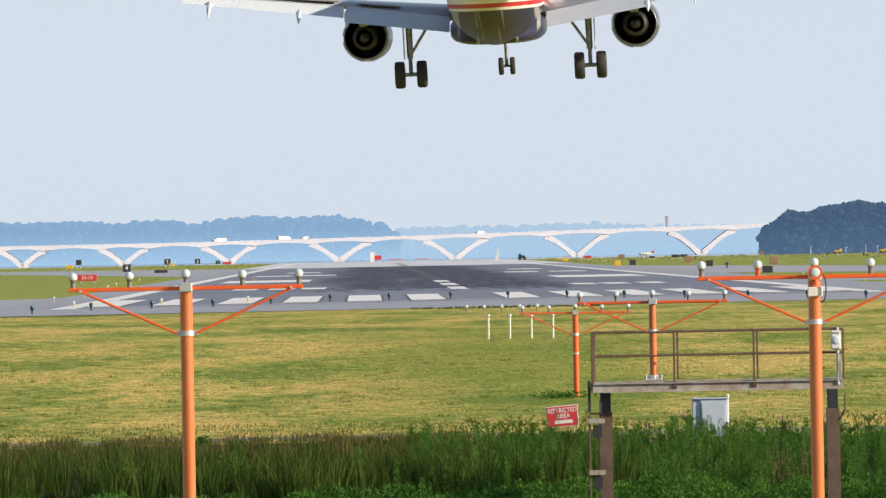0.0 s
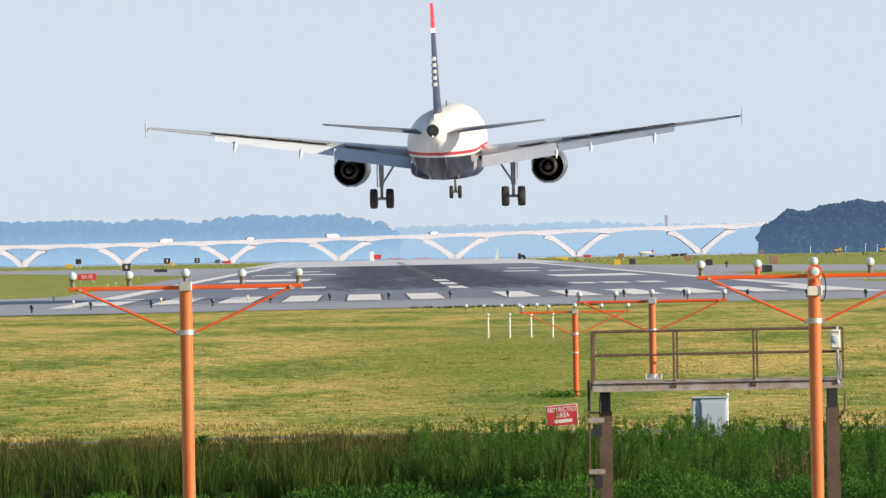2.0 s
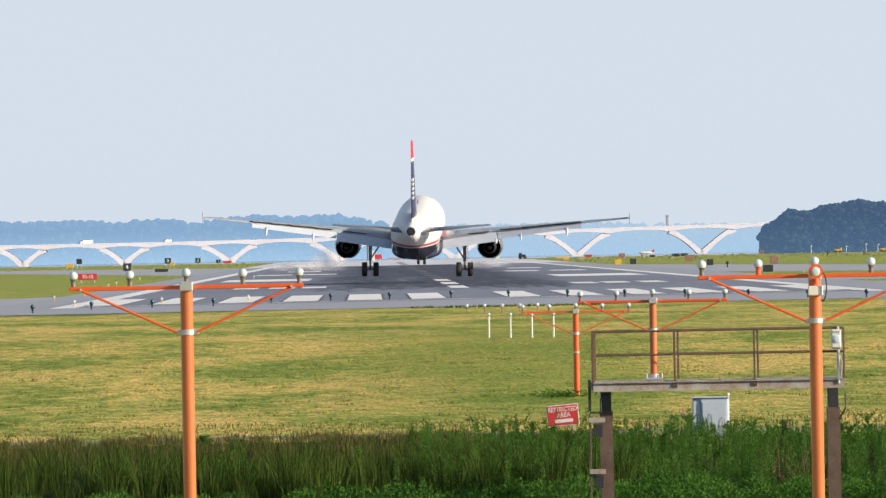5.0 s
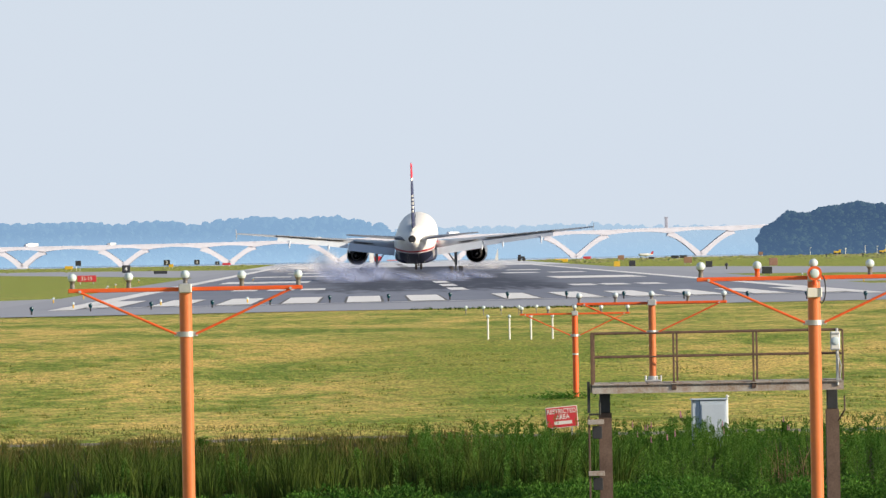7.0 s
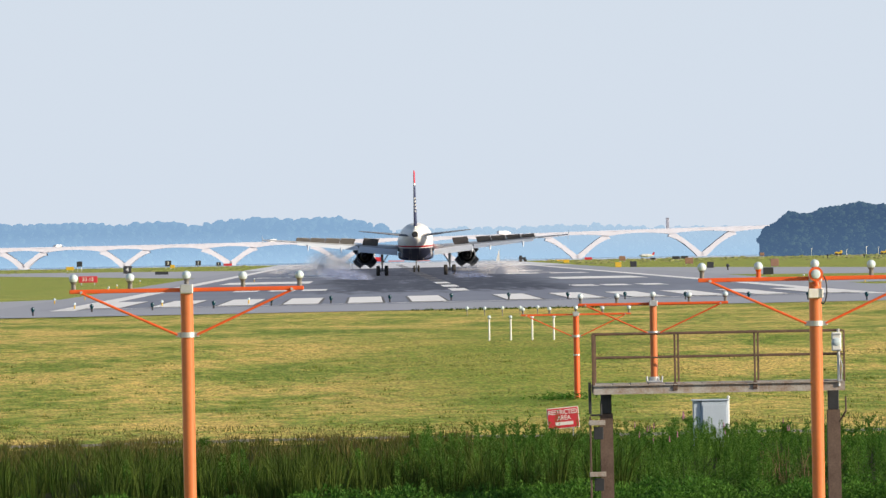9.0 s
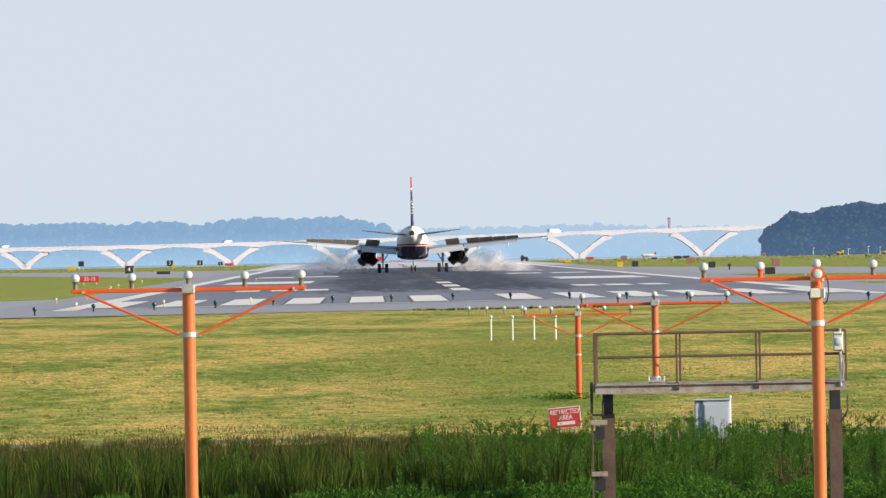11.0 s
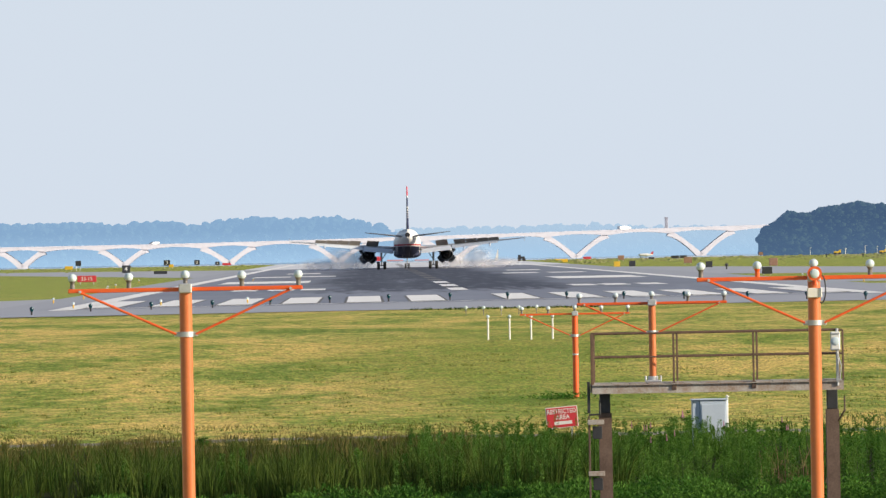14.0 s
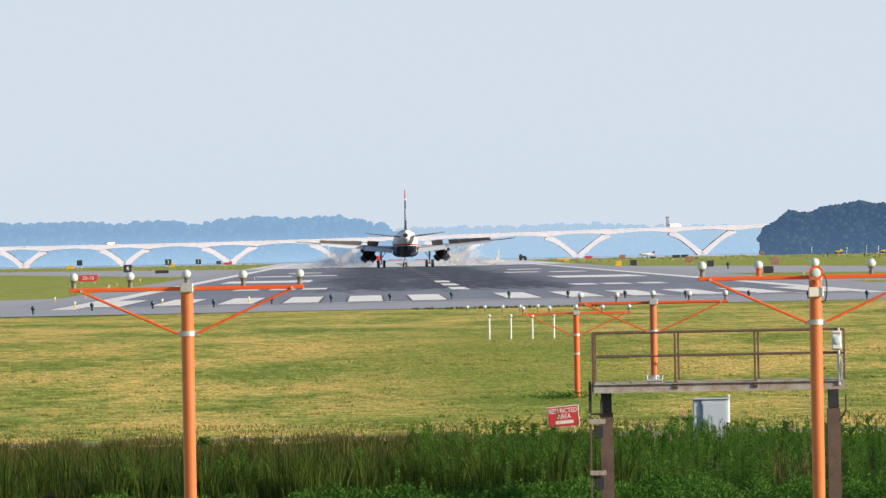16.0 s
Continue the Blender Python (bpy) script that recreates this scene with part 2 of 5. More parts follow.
def field_material():
    m = mat("mown_grass", (0.17, 0.19, 0.035), (0.32, 0.26, 0.075), 0.19, 0.9, stretch=(1, 0.4, 1), bump=0.6)
    n, l = m.node_tree.nodes, m.node_tree.links
    r = next(k for k in n if k.bl_idname == "ShaderNodeValToRGB").color_ramp
    r.elements[0].position, r.elements[1].position = 0.405, 0.575
    r.elements[0].color = (0.145, 0.215, 0.030, 1)
    r.elements[1].color = (0.55, 0.415, 0.125, 1)
    next(k for k in n if k.bl_idname == "ShaderNodeMix").inputs[0].default_value = 0.45
    for pos, c in ((0.455, (0.245, 0.285, 0.055, 1)), (0.51, (0.37, 0.345, 0.085, 1))):
        r.elements.new(pos).color = c
    # finer grain, and lusher turf between the runways
    tc, mp = (next(k for k in n if k.bl_idname == i) for i in ("ShaderNodeTexCoord", "ShaderNodeMapping"))
    fine = n.new("ShaderNodeTexNoise")
    fine.inputs["Scale"].default_value, fine.inputs["Detail"].default_value = 10.0, 6
    l.new(mp.outputs[0], fine.inputs["Vector"])
    lift = n.new("ShaderNodeMapRange")
    lift.inputs[1].default_value, lift.inputs[2].default_value = 0.35, 0.65
    lift.inputs[3].default_value, lift.inputs[4].default_value = 0.45, 1.75
    l.new(fine.outputs[0], lift.inputs[0])
    p = n["Principled BSDF"]
    p.inputs["Specular IOR Level"].default_value = 0.12
    src = p.inputs["Base Color"].links[0].from_socket
    sep = n.new("ShaderNodeSeparateXYZ")
    l.new(tc.outputs["Object"], sep.inputs[0])
    far = n.new("ShaderNodeMapRange")
    far.inputs[1].default_value, far.inputs[2].default_value, far.inputs[4].default_value = 390, 450, 0.7
    l.new(sep.outputs[1], far.inputs[0])
    lush = n.new("ShaderNodeMix")
    lush.data_type = "RGBA"
    lush.inputs[7].default_value = (0.225, 0.29, 0.058, 1)
    l.new(far.outputs[0], lush.inputs[0])
    l.new(src, lush.inputs[6])
    # a well-watered patch of greener turf round the approach lights
    place, reach = n.new("ShaderNodeMapping"), n.new("ShaderNodeVectorMath")
    place.vector_type = "TEXTURE"
    place.inputs["Location"].default_value, place.inputs["Scale"].default_value = (4.3, 262, -0.8), (6.2, 62, 30)
    reach.operation = "LENGTH"
    l.new(tc.outputs["Object"], place.inputs[0])
    l.new(place.outputs[0], reach.inputs[0])
    broad = n.new("ShaderNodeTexNoise")
    broad.inputs["Scale"].default_value, broad.inputs["Detail"].default_value = 0.22, 5
    l.new(mp.outputs[0], broad.inputs["Vector"])
    edge, wet = n.new("ShaderNodeMath"), n.new("ShaderNodeMapRange")
    edge.operation = "ADD"
    l.new(reach.outputs["Value"], edge.inputs[0])
    l.new(broad.outputs[0], edge.inputs[1])
    wet.inputs[1].default_value, wet.inputs[2].default_value, wet.inputs[3].default_value, wet.inputs[4].default_value = 0.85, 1.6, 0.72, 0.0
    l.new(edge.outputs[0], wet.inputs[0])
    patch = n.new("ShaderNodeMix")
    patch.data_type = "RGBA"
    patch.inputs[7].default_value = (0.155, 0.225, 0.028, 1)
    l.new(wet.outputs[0], patch.inputs[0])
    l.new(lush.outputs[2], patch.inputs[6])
    hs = n.new("ShaderNodeHueSaturation")
    l.new(lift.outputs[0], hs.inputs["Value"])
    l.new(patch.outputs[2], hs.inputs["Color"])
    l.new(hs.outputs[0], p.inputs["Base Color"])
    return m


def asphalt_material():
    """Grey asphalt with black tyre rubber along the wheel tracks."""
    m = mat("runway_asphalt", (0.165, 0.19, 0.265), (0.215, 0.245, 0.33), 0.15, 0.85, stretch=(1, 0.2, 1), bump=0.2)
    n, l = m.node_tree.nodes, m.node_tree.links
    p = n["Principled BSDF"]
    src = p.inputs["Base Color"].links[0].from_socket
    tc = n.new("ShaderNodeTexCoord")
    sep = n.new("ShaderNodeSeparateXYZ")
    l.new(tc.outputs["Object"], sep.inputs[0])

    def mth(op, a, b):
        k = n.new("ShaderNodeMath")
        k.operation = op
        k.use_clamp = op == "MULTIPLY"
        k.inputs[2].default_value = 0.0
        for i, v in enumerate((a, b)):
            if isinstance(v, (int, float)):
                k.inputs[i].default_value = v
            else:
                l.new(v, k.inputs[i])
        return k.outputs[0]

    def fade(v, a, b):
        k = n.new("ShaderNodeMapRange")
        k.interpolation_type = "SMOOTHSTEP"
        k.inputs[1].default_value, k.inputs[2].default_value = a, b
        l.new(v, k.inputs[0])
        return k.outputs[0]
    # the paving before the threshold and along the shoulders is paler
    skewed = mth("SUBTRACT", sep.outputs[1], mth("MULTIPLY_ADD", mth("SUBTRACT", sep.outputs[0], 6.0), 0.5))
    main = mth("MULTIPLY", fade(skewed, 424, 436), fade(mth("ABSOLUTE", mth("SUBTRACT", sep.outputs[0], 6.0), 0), 24.0, 20.0))
    pad = n.new("ShaderNodeMix")
    pad.data_type = "RGBA"
    pad.inputs[6].default_value = (0.33, 0.355, 0.43, 1)
    l.new(main, pad.inputs[0])
    l.new(src, pad.inputs[7])
    src = pad.outputs[2]

    def grain(sx, sy, detail):
        mp = n.new("ShaderNodeMapping")
        mp.inputs["Scale"].default_value = (sx, sy, 1)
        l.new(tc.outputs["Object"], mp.inputs[0])
        no = n.new("ShaderNodeTexNoise")
        no.inputs["Scale"].default_value = 1.0
        no.inputs["Detail"].default_value = detail
        l.new(mp.outputs[0], no.inputs["Vector"])
        return no.outputs[0]
    broad, fine = grain(0.16, 0.011, 5), grain(1.1, 0.035, 6)
    ragged = mth("MULTIPLY_ADD", broad, 9.0)
    off = mth("ADD", mth("ABSOLUTE", mth("SUBTRACT", sep.outputs[0], 6.0), 0), mth("SUBTRACT", ragged, 4.5))
    core = fade(off, 11.5, 6.5)
    wide = fade(off, 24.0, 9.0)
    along = mth("MULTIPLY", fade(mth("ADD", sep.outputs[1], mth("SUBTRACT", mth("MULTIPLY_ADD", fine, 160.0), 80.0)), 520, 590), fade(sep.outputs[1], 1650, 1250))
    worn = mth("ADD", mth("MULTIPLY", fade(fine, 0.30, 0.52), 0.30), 0.66)
    # a paler, broken strip through the rubber along the centre
    pale_strip = mth("MULTIPLY", fade(mth("ABSOLUTE", mth("SUBTRACT", sep.outputs[0], 3.9), 0), 2.6, 0.6), mth("MULTIPLY", fade(broad, 0.45, 0.62), fade(fine, 0.42, 0.60)))
    fac = mth("MULTIPLY", mth("MULTIPLY", along, worn), mth("ADD", mth("MULTIPLY", core, 0.72), mth("MULTIPLY", wide, 0.26)))
    fac = mth("MULTIPLY", fac, mth("SUBTRACT", 1.0, mth("MULTIPLY", pale_strip, 0.55)))
    mx = n.new("ShaderNodeMix")
    mx.data_type = "RGBA"
    l.new(fac, mx.inputs[0])
    l.new(src, mx.inputs[6])
    mx.inputs[7].default_value = (0.015, 0.024, 0.058, 1)
    l.new(mx.outputs[2], p.inputs["Base Color"])
    return m


M_FIELD = field_material()
M_ASPH = asphalt_material()
M_TAXI = mat("taxiway_asphalt", (0.335, 0.36, 0.435), (0.395, 0.42, 0.49), 0.08, 0.85, stretch=(1, 0.3, 1), bump=0.2)
M_LINE = mat("runway_paint", (0.90, 0.91, 0.94), (0.80, 0.81, 0.84), 0.5, 0.7, stretch=(1, 0.3, 1))
M_STAINED = mat("rubber_stained_paint", (0.06, 0.06, 0.075), (0.16, 0.16, 0.175), 0.5, 0.7, stretch=(1, 0.3, 1))
# bank earth with the shade between the weeds put into its colour
M_UNDERSHADE = mat("shaded_bank_earth", (0.022, 0.028, 0.011), (0.038, 0.042, 0.018), 1.5, 0.95, bump=0.4)
M_UNDERSHADE.node_tree.nodes["Principled BSDF"].inputs["Specular IOR Level"].default_value = 0.08
M_GLARE = mat("paving_sky_glare", (0.74, 0.77, 0.84), (0.52, 0.55, 0.63), 0.05, 0.8, stretch=(0.5, 0.15, 1))
M_GRAVEL = mat("gravel_track", (0.25, 0.23, 0.21), (0.19, 0.175, 0.16), 2, 0.9, bump=0.4)
M_WATER = mat("river_water", (0.20, 0.27, 0.34), (0.17, 0.24, 0.31), 0.02, 0.12)


def make_ground():
    ys = [-300, -100, 0, 20, 50, 90, 120, 150, 165] + list(np.arange(170, 385, 1.5)) + [400, 500, 700, 1000, 1400, 1850, 1900, 2500, 3500, 5000]
    xs = [-3000, -1000, -300, -100, -40] + list(np.arange(-24, 32, 1.0)) + [45, 100, 300, 1000, 3000]
    verts = [(x, y, ground_z(x, y)) for y in ys for x in xs]
    w = len(xs)
    faces = [(j * w + i, j * w + i + 1, (j + 1) * w + i + 1, (j + 1) * w + i) for j in range(len(ys) - 1) for i in range(w - 1)]
    ob = fast("ground", verts, faces, M_FIELD)
    ob.data.shade_smooth()
    return tagged(ob, "mown grass airfield in green and straw yellow patches", "grass field", "", "structure")


make_ground()
sheet("water", [(-3000, 1870), (3000, 1870), (3000, 4990), (-3000, 4990)], -3.4, M_WATER, "calm hazy river beyond the airfield", "river")


def skew(x):
    # the pavement's end is not square to the runway
    return 0.30 * (x - 6)


sheet("runway", [(-20, 380 + skew(-20)), (34, 380 + skew(34)), (34, 1850), (-20, 1850)], 0.02, M_ASPH, "grey asphalt runway with black tyre rubber marks", "runway")
# the sky mirrored on the distant paving is painted as a pale sheet
sheet("runway_overrun", [(-20, 1290), (34, 1330), (34, 1851), (-20, 1851)], 0.03, M_GLARE, "far end of the runway, painted pale for sky glare", "runway")
sheet("pavement", [(-160, 345), (-20, 380 + skew(-20)), (-20, 530), (-23.2, 516), (-160, 490)], 0.012, M_TAXI, "grey asphalt taxiway beside the runway end", "taxiway")
sheet("pavement", [(34, 380 + skew(34)), (160, 430), (160, 520), (34, 545)], 0.012, M_TAXI, "grey asphalt taxiway beside the runway end", "taxiway")
sheet("pavement", [(34, 575), (160, 560), (160, 620), (34, 640)], 0.012, M_TAXI, "narrow grey asphalt taxiway between grass strips", "taxiway")
sheet("pavement", [(-250, 1720), (-54, 1210), (-20, 940), (-20, 1310), (-54, 1420), (-250, 1840)], 0.012, M_TAXI,
      "crossing runway of grey asphalt", "runway")
sheet("pavement", [(34, 770), (60, 690), (160, 620), (160, 700), (70, 800), (55, 928), (46, 1014), (34, 1118)], 0.012, M_TAXI, "crossing runway of grey asphalt", "runway")


def strip(name, x0, x1, y0, y1, lift, step, material, label, category):
    """A strip of ground cover that follows the land."""
    nx, ny = int((x1 - x0) / step), max(1, int((y1 - y0) / 1.0))
    verts = []
    for j in range(ny + 1):
        for i in range(nx + 1):
            x, y = x0 + (x1 - x0) * i / nx, y0 + (y1 - y0) * j / ny
            verts.append((x, y, ground_z(x, y) + (lift if 0 < j < ny else -0.05)))
    w = nx + 1
    faces = [(j * w + i, j * w + i + 1, (j + 1) * w + i + 1, (j + 1) * w + i) for j in range(ny) for i in range(nx)]
    ob = fast(name, verts, faces, material)
    ob.data.shade_smooth()
    return tagged(ob, label, category, "", "structure")


strip("gravel_track", -24, 31, 203.6, 206.3, 0.03, 1.0, M_GRAVEL, "narrow grey gravel track at the field's edge", "track")
strip("bank", -24, 31, 121, 203.6, 0.04, 1.0, M_UNDERSHADE, "earth bank, painted dark for the shade under the weeds", "bank")


def mark(x0, x1, y0, y1, skewed=0.0):
    bm = bmesh.new()
    vs = [bm.verts.new((x, y + skewed * (x - 6), 0.035)) for x, y in ((x0, y0), (x1, y0), (x1, y1), (x0, y1))]
    bm.faces.new(vs)
    ob = part("runway_marking", bm, M_LINE)
    return tagged(ob, "worn white painted runway marking", "marking", "runway markings", "structure")


for s in (-1, 1):
    for i in range(6):
        c = 6 + s * (2.63 + 3.505 * i)
        mark(c - 0.95, c + 0.95, 441, 497, 0.55)
        ob = mark(c - 1.10, c + 1.10, 436, 494, 0.55)
        ob.data.materials[0] = M_STAINED
        ob.location.z = -0.008
        ob["label"] = "dark painted border of a threshold bar"
    for a, b, y0, y1 in ((9.0, 10.8, 583, 606), (11.3, 13.2, 583, 606), (14.0, 15.8, 583, 606), (11.2, 19.2, 722, 775), (9.4, 13.2, 893, 920),
                         (14.4, 18.4, 890, 917), (11.8, 16, 1010, 1040)):
        mark(*sorted((6 + s * a, 6 + s * b)), y0, y1)
    mark(*sorted((6 + s * 21.0, 6 + s * 22.3)), 425 + s * 12, 1800)
mark(-16, 28, 434, 435.6, 0.55)
for k in range(18):
    ob = mark(5.75, 6.95, 548 + 61 * k, 584 + 61 * k)
    if k > 2:
        ob.data.materials[0] = M_STAINED
        ob["label"] = "centre line dash blackened by tyre rubber"


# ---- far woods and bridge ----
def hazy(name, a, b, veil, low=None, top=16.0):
    """Far woods whose glow paints in kilometres of summer haze, denser over the water."""
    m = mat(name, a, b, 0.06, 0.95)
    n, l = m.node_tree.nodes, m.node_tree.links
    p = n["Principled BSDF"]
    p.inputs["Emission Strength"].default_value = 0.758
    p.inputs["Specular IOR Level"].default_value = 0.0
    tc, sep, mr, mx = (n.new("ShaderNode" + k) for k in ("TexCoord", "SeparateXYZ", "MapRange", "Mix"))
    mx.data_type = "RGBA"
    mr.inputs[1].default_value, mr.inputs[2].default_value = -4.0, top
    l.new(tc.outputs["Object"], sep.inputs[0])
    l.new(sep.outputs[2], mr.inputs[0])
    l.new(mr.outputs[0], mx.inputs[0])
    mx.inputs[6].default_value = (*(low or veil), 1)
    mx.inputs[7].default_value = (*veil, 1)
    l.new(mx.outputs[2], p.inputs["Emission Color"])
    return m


# the last two colours are haze, given off as glow at top and foot
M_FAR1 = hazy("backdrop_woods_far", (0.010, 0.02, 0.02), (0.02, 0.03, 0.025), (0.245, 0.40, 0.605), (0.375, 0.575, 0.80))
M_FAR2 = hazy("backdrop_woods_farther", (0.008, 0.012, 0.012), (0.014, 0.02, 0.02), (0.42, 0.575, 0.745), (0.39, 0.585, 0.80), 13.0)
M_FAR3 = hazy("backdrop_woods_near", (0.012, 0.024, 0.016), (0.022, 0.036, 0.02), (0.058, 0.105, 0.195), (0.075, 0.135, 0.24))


def woods(name, outline, y, r, count, material, label, seed, deep=40):
    """A far wooded shore: clumps of crowns below a given skyline."""
    rnd = random.Random(seed)
    bm = bmesh.new()
    bmesh.ops.create_icosphere(bm, subdivisions=1 if count > 3000 else 2, radius=1)
    base = [v.co.copy() for v in bm.verts]
    tri = [[v.index for v in f.verts] for f in bm.faces]
    bm.free()
    xs, zs = [p[0] for p in outline], [p[1] for p in outline]
    verts, faces = [], []
    for k in range(count):
        x = rnd.uniform(xs[0], xs[-1])
        top = float(np.interp(x, xs, zs))
        if k < count * 0.45:
            z, yy = top - r * rnd.uniform(0.35, 1.5), y + rnd.uniform(-5, 5)
        else:
            z = rnd.uniform(-4, max(-3, top - r))
            yy = y - rnd.uniform(0, deep) * (1 - (z + 4) / (top + 5))
        q = r * (0.4 + 1.3 * rnd.random() ** 3)
        o, s = len(verts), rnd.uniform(0, 99)
        for v in base:
            d = 1 + 0.45 * noise.noise(v * 1.7 + Vector((s, 0, 0))) + 0.2 * noise.noise(v * 4 + Vector((0, s, 0)))
            verts.append((x + v.x * q * d * 1.2, yy + v.y * q * d, z + v.z * q * d * 0.9))
        faces += [[o + i for i in t] for t in tri]
    # the slope behind the crowns
    o = len(verts)
    for x, z in outline:
        verts += [(x, y + 8, -6), (x, y + 8, z - 1.2 * r)]
    for i in range(len(outline) - 1):
        faces.append([o + 2 * i, o + 2 * i + 2, o + 2 * i + 3, o + 2 * i + 1])
    ob = fast(name, verts, faces, material)
    return tagged(ob, label, "woods", "", "stuff")


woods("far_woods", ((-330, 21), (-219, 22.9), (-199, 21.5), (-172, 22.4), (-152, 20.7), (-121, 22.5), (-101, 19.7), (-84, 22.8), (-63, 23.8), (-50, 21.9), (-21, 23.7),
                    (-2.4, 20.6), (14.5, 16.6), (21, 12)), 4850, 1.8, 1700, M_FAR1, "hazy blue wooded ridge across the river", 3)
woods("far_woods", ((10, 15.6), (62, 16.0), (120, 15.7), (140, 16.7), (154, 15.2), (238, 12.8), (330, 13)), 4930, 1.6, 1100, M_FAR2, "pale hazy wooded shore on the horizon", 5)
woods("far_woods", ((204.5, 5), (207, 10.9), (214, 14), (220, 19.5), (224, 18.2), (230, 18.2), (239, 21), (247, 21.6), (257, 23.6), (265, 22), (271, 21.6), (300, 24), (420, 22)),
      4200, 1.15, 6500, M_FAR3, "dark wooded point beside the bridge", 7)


def scrub(n, xr, yr, r, material, label, seed):
    """Low uneven brush and earth humps along the far edges of the field."""
    rnd = random.Random(seed)
    verts, faces = [], []
    for _ in range(n):
        x, y, q = rnd.uniform(*xr), rnd.uniform(*yr), r * rnd.uniform(0.4, 1.2)
        o, k = len(verts), 7
        verts.append((x, y, q * rnd.uniform(0.5, 1.0)))
        for i in range(k):
            a = 6.283 * i / k
            d = q * rnd.uniform(1.5, 3.5)
            verts.append((x + d * math.cos(a), y + d * math.sin(a), -0.02))
            verts.append((x + 0.5 * d * math.cos(a), y + 0.5 * d * math.sin(a), q * rnd.uniform(0.3, 0.8)))
        for i in range(k):
            b, c = o + 1 + 2 * i, o + 1 + 2 * ((i + 1) % k)
            faces += [(b, c, c + 1, b + 1), (b + 1, c + 1, o)]
    return tagged(fast("scrub", verts, faces, material), label, "scrub", "", "stuff")


M_SCRUB = mat("dry_scrub", (0.17, 0.21, 0.06), (0.28, 0.27, 0.11), 0.3, 0.9)
M_EARTH = mat("pale_earth", (0.38, 0.32, 0.22), (0.30, 0.26, 0.17), 0.3, 0.9)
scrub(420, (36, 135), (1350, 1840), 0.27, M_SCRUB, "low green and dry scrub on the far field", 1)
scrub(120, (38, 125), (1600, 1845), 0.16, M_EARTH, "pale earth humps on the far field", 2)
scrub(160, (-120, -22), (1350, 1840), 0.22, M_SCRUB, "low scrub on the far field", 3)
DY = 4500


def make_bridge():
    b = thing("bridge", (0, DY, 0), "long pale concrete bridge on V-shaped curved piers", "bridge")
    bases = ((-191, -3.4), (-134.8, -3.4), (-75.9, -3.4), (-15.2, -3.4), (49.3, -3.8), (117, -3.6), (186.3, -3.4), (258, -3.4))
    joints = ((-203.5, -178.6), (-147.8, -121.4), (-91.2, -61.6), (-30.8, 2.3), (32.2, 67.5), (99.9, 134.6), (168.6, 204.8), (240, 276))
    dx = (-330, -204, -148, -91, -31, 32, 100, 169, 224, 330)
    dz = (5.4, 6.6, 6.7, 7.0, 7.7, 8.5, 9.6, 10.8, 11.5, 12.5)

    def top(x):
        return float(np.interp(x, dx, dz)) + 1.2
    # one deck length from joint to joint, deeper over the legs
    ends = [-330] + [x for j in joints for x in j] + [330]
    for a, c in zip(ends, ends[1:]):
        bm = bmesh.new()
        rings = []
        for i in range(13):
            u = i / 12
            x = a + (c - a) * u
            d = 1.2 + 1.3 * (2 * u - 1) ** 2
            z = top(x)
            rings.append([(x, -11, z), (x, 11, z), (x, 11, z - d), (x, -11, z - d)])
        loft(bm, rings)
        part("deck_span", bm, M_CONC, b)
    bm = bmesh.new()
    for i in range(66):
        x = -330 + 10 * i
        box(bm, (x + 5, -11, top(x + 5) + 0.3), (10.0, 0.3, 0.6), None)
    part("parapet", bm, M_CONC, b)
    for (xb, zb), (xl, xr) in zip(bases, joints):
        for xt in (xl, xr):
            bm = bmesh.new()
            rings = []
            zt = top(xt) - 2.4
            for i in range(13):
                u = i / 12
                x = xb + (xt - xb) * u
                z = zb + (zt - zb) * (0.5 * u + 0.5 * math.sin(u * math.pi / 2))
                w = 1.25 + 0.55 * (2 * u - 1) ** 2
                s = 1 if xt > xb else -1
                rings.append([(x - 0.55 * w * s, -10, z + 0.8 * w), (x - 0.55 * w * s, 8, z + 0.8 * w), (x + 0.55 * w * s, 8, z - 0.8 * w), (x + 0.55 * w * s, -10, z - 0.8 * w)])
            loft(bm, rings)
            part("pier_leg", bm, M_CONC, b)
        bm = bmesh.new()
        box(bm, (xb, 0, zb - 0.2), (5.4, 18, 3.4), bevel=0.5)
        part("pier_footing", bm, M_CONC, b)
    # the bridge crosses the river aslant
    for o in b.children:
        for v in o.data.vertices:
            v.co = oblique(v.co)
    return b


def oblique(p):
    k = (DY + SLANT * p[0]) / DY
    return Vector((p[0] * k, p[1] + SLANT * p[0], 2.8 + (p[2] - 2.8) * k))


SLANT = 0.75
make_bridge()
t = thing("bridge_tower", (173.0, DY + 140, 11), "grey tower rising behind the bridge deck", "tower")
bm = bmesh.new()
box(bm, (0, 0, 3.5), (1.7, 2, 8), bevel=0.15)
part("shaft", bm, M_CONC, t)
bm = bmesh.new()
box(bm, (0, 0, 7.7), (2.2, 2.4, 0.6), bevel=0.1)
part("cap", bm, M_CONC, t)


def truck(name, w, h, label):
    v = new(name)
    tagged(v, label, "truck", "traffic on the bridge")
    bm = bmesh.new()
    box(bm, (0, 0, 0.5 + h / 2), (w * 0.74, 2.4, h), bevel=0.12)
    part("cargo_box", bm, M_TIN, v)
    bm = bmesh.new()
    box(bm, (w * 0.45, 0, 0.45 + 0.36 * h), (w * 0.17, 2.2, 0.72 * h), bevel=0.2)
    part("cab", bm, M_TIN, v)
    for x in (-0.3, -0.18, 0.43):
        bm = bmesh.new()
        rod(bm, (x * w, -1.25, 0.45), (x * w, 1.25, 0.45), 0.45, seg=12)
        part("wheel", bm, M_RUBBER, v)
    return v


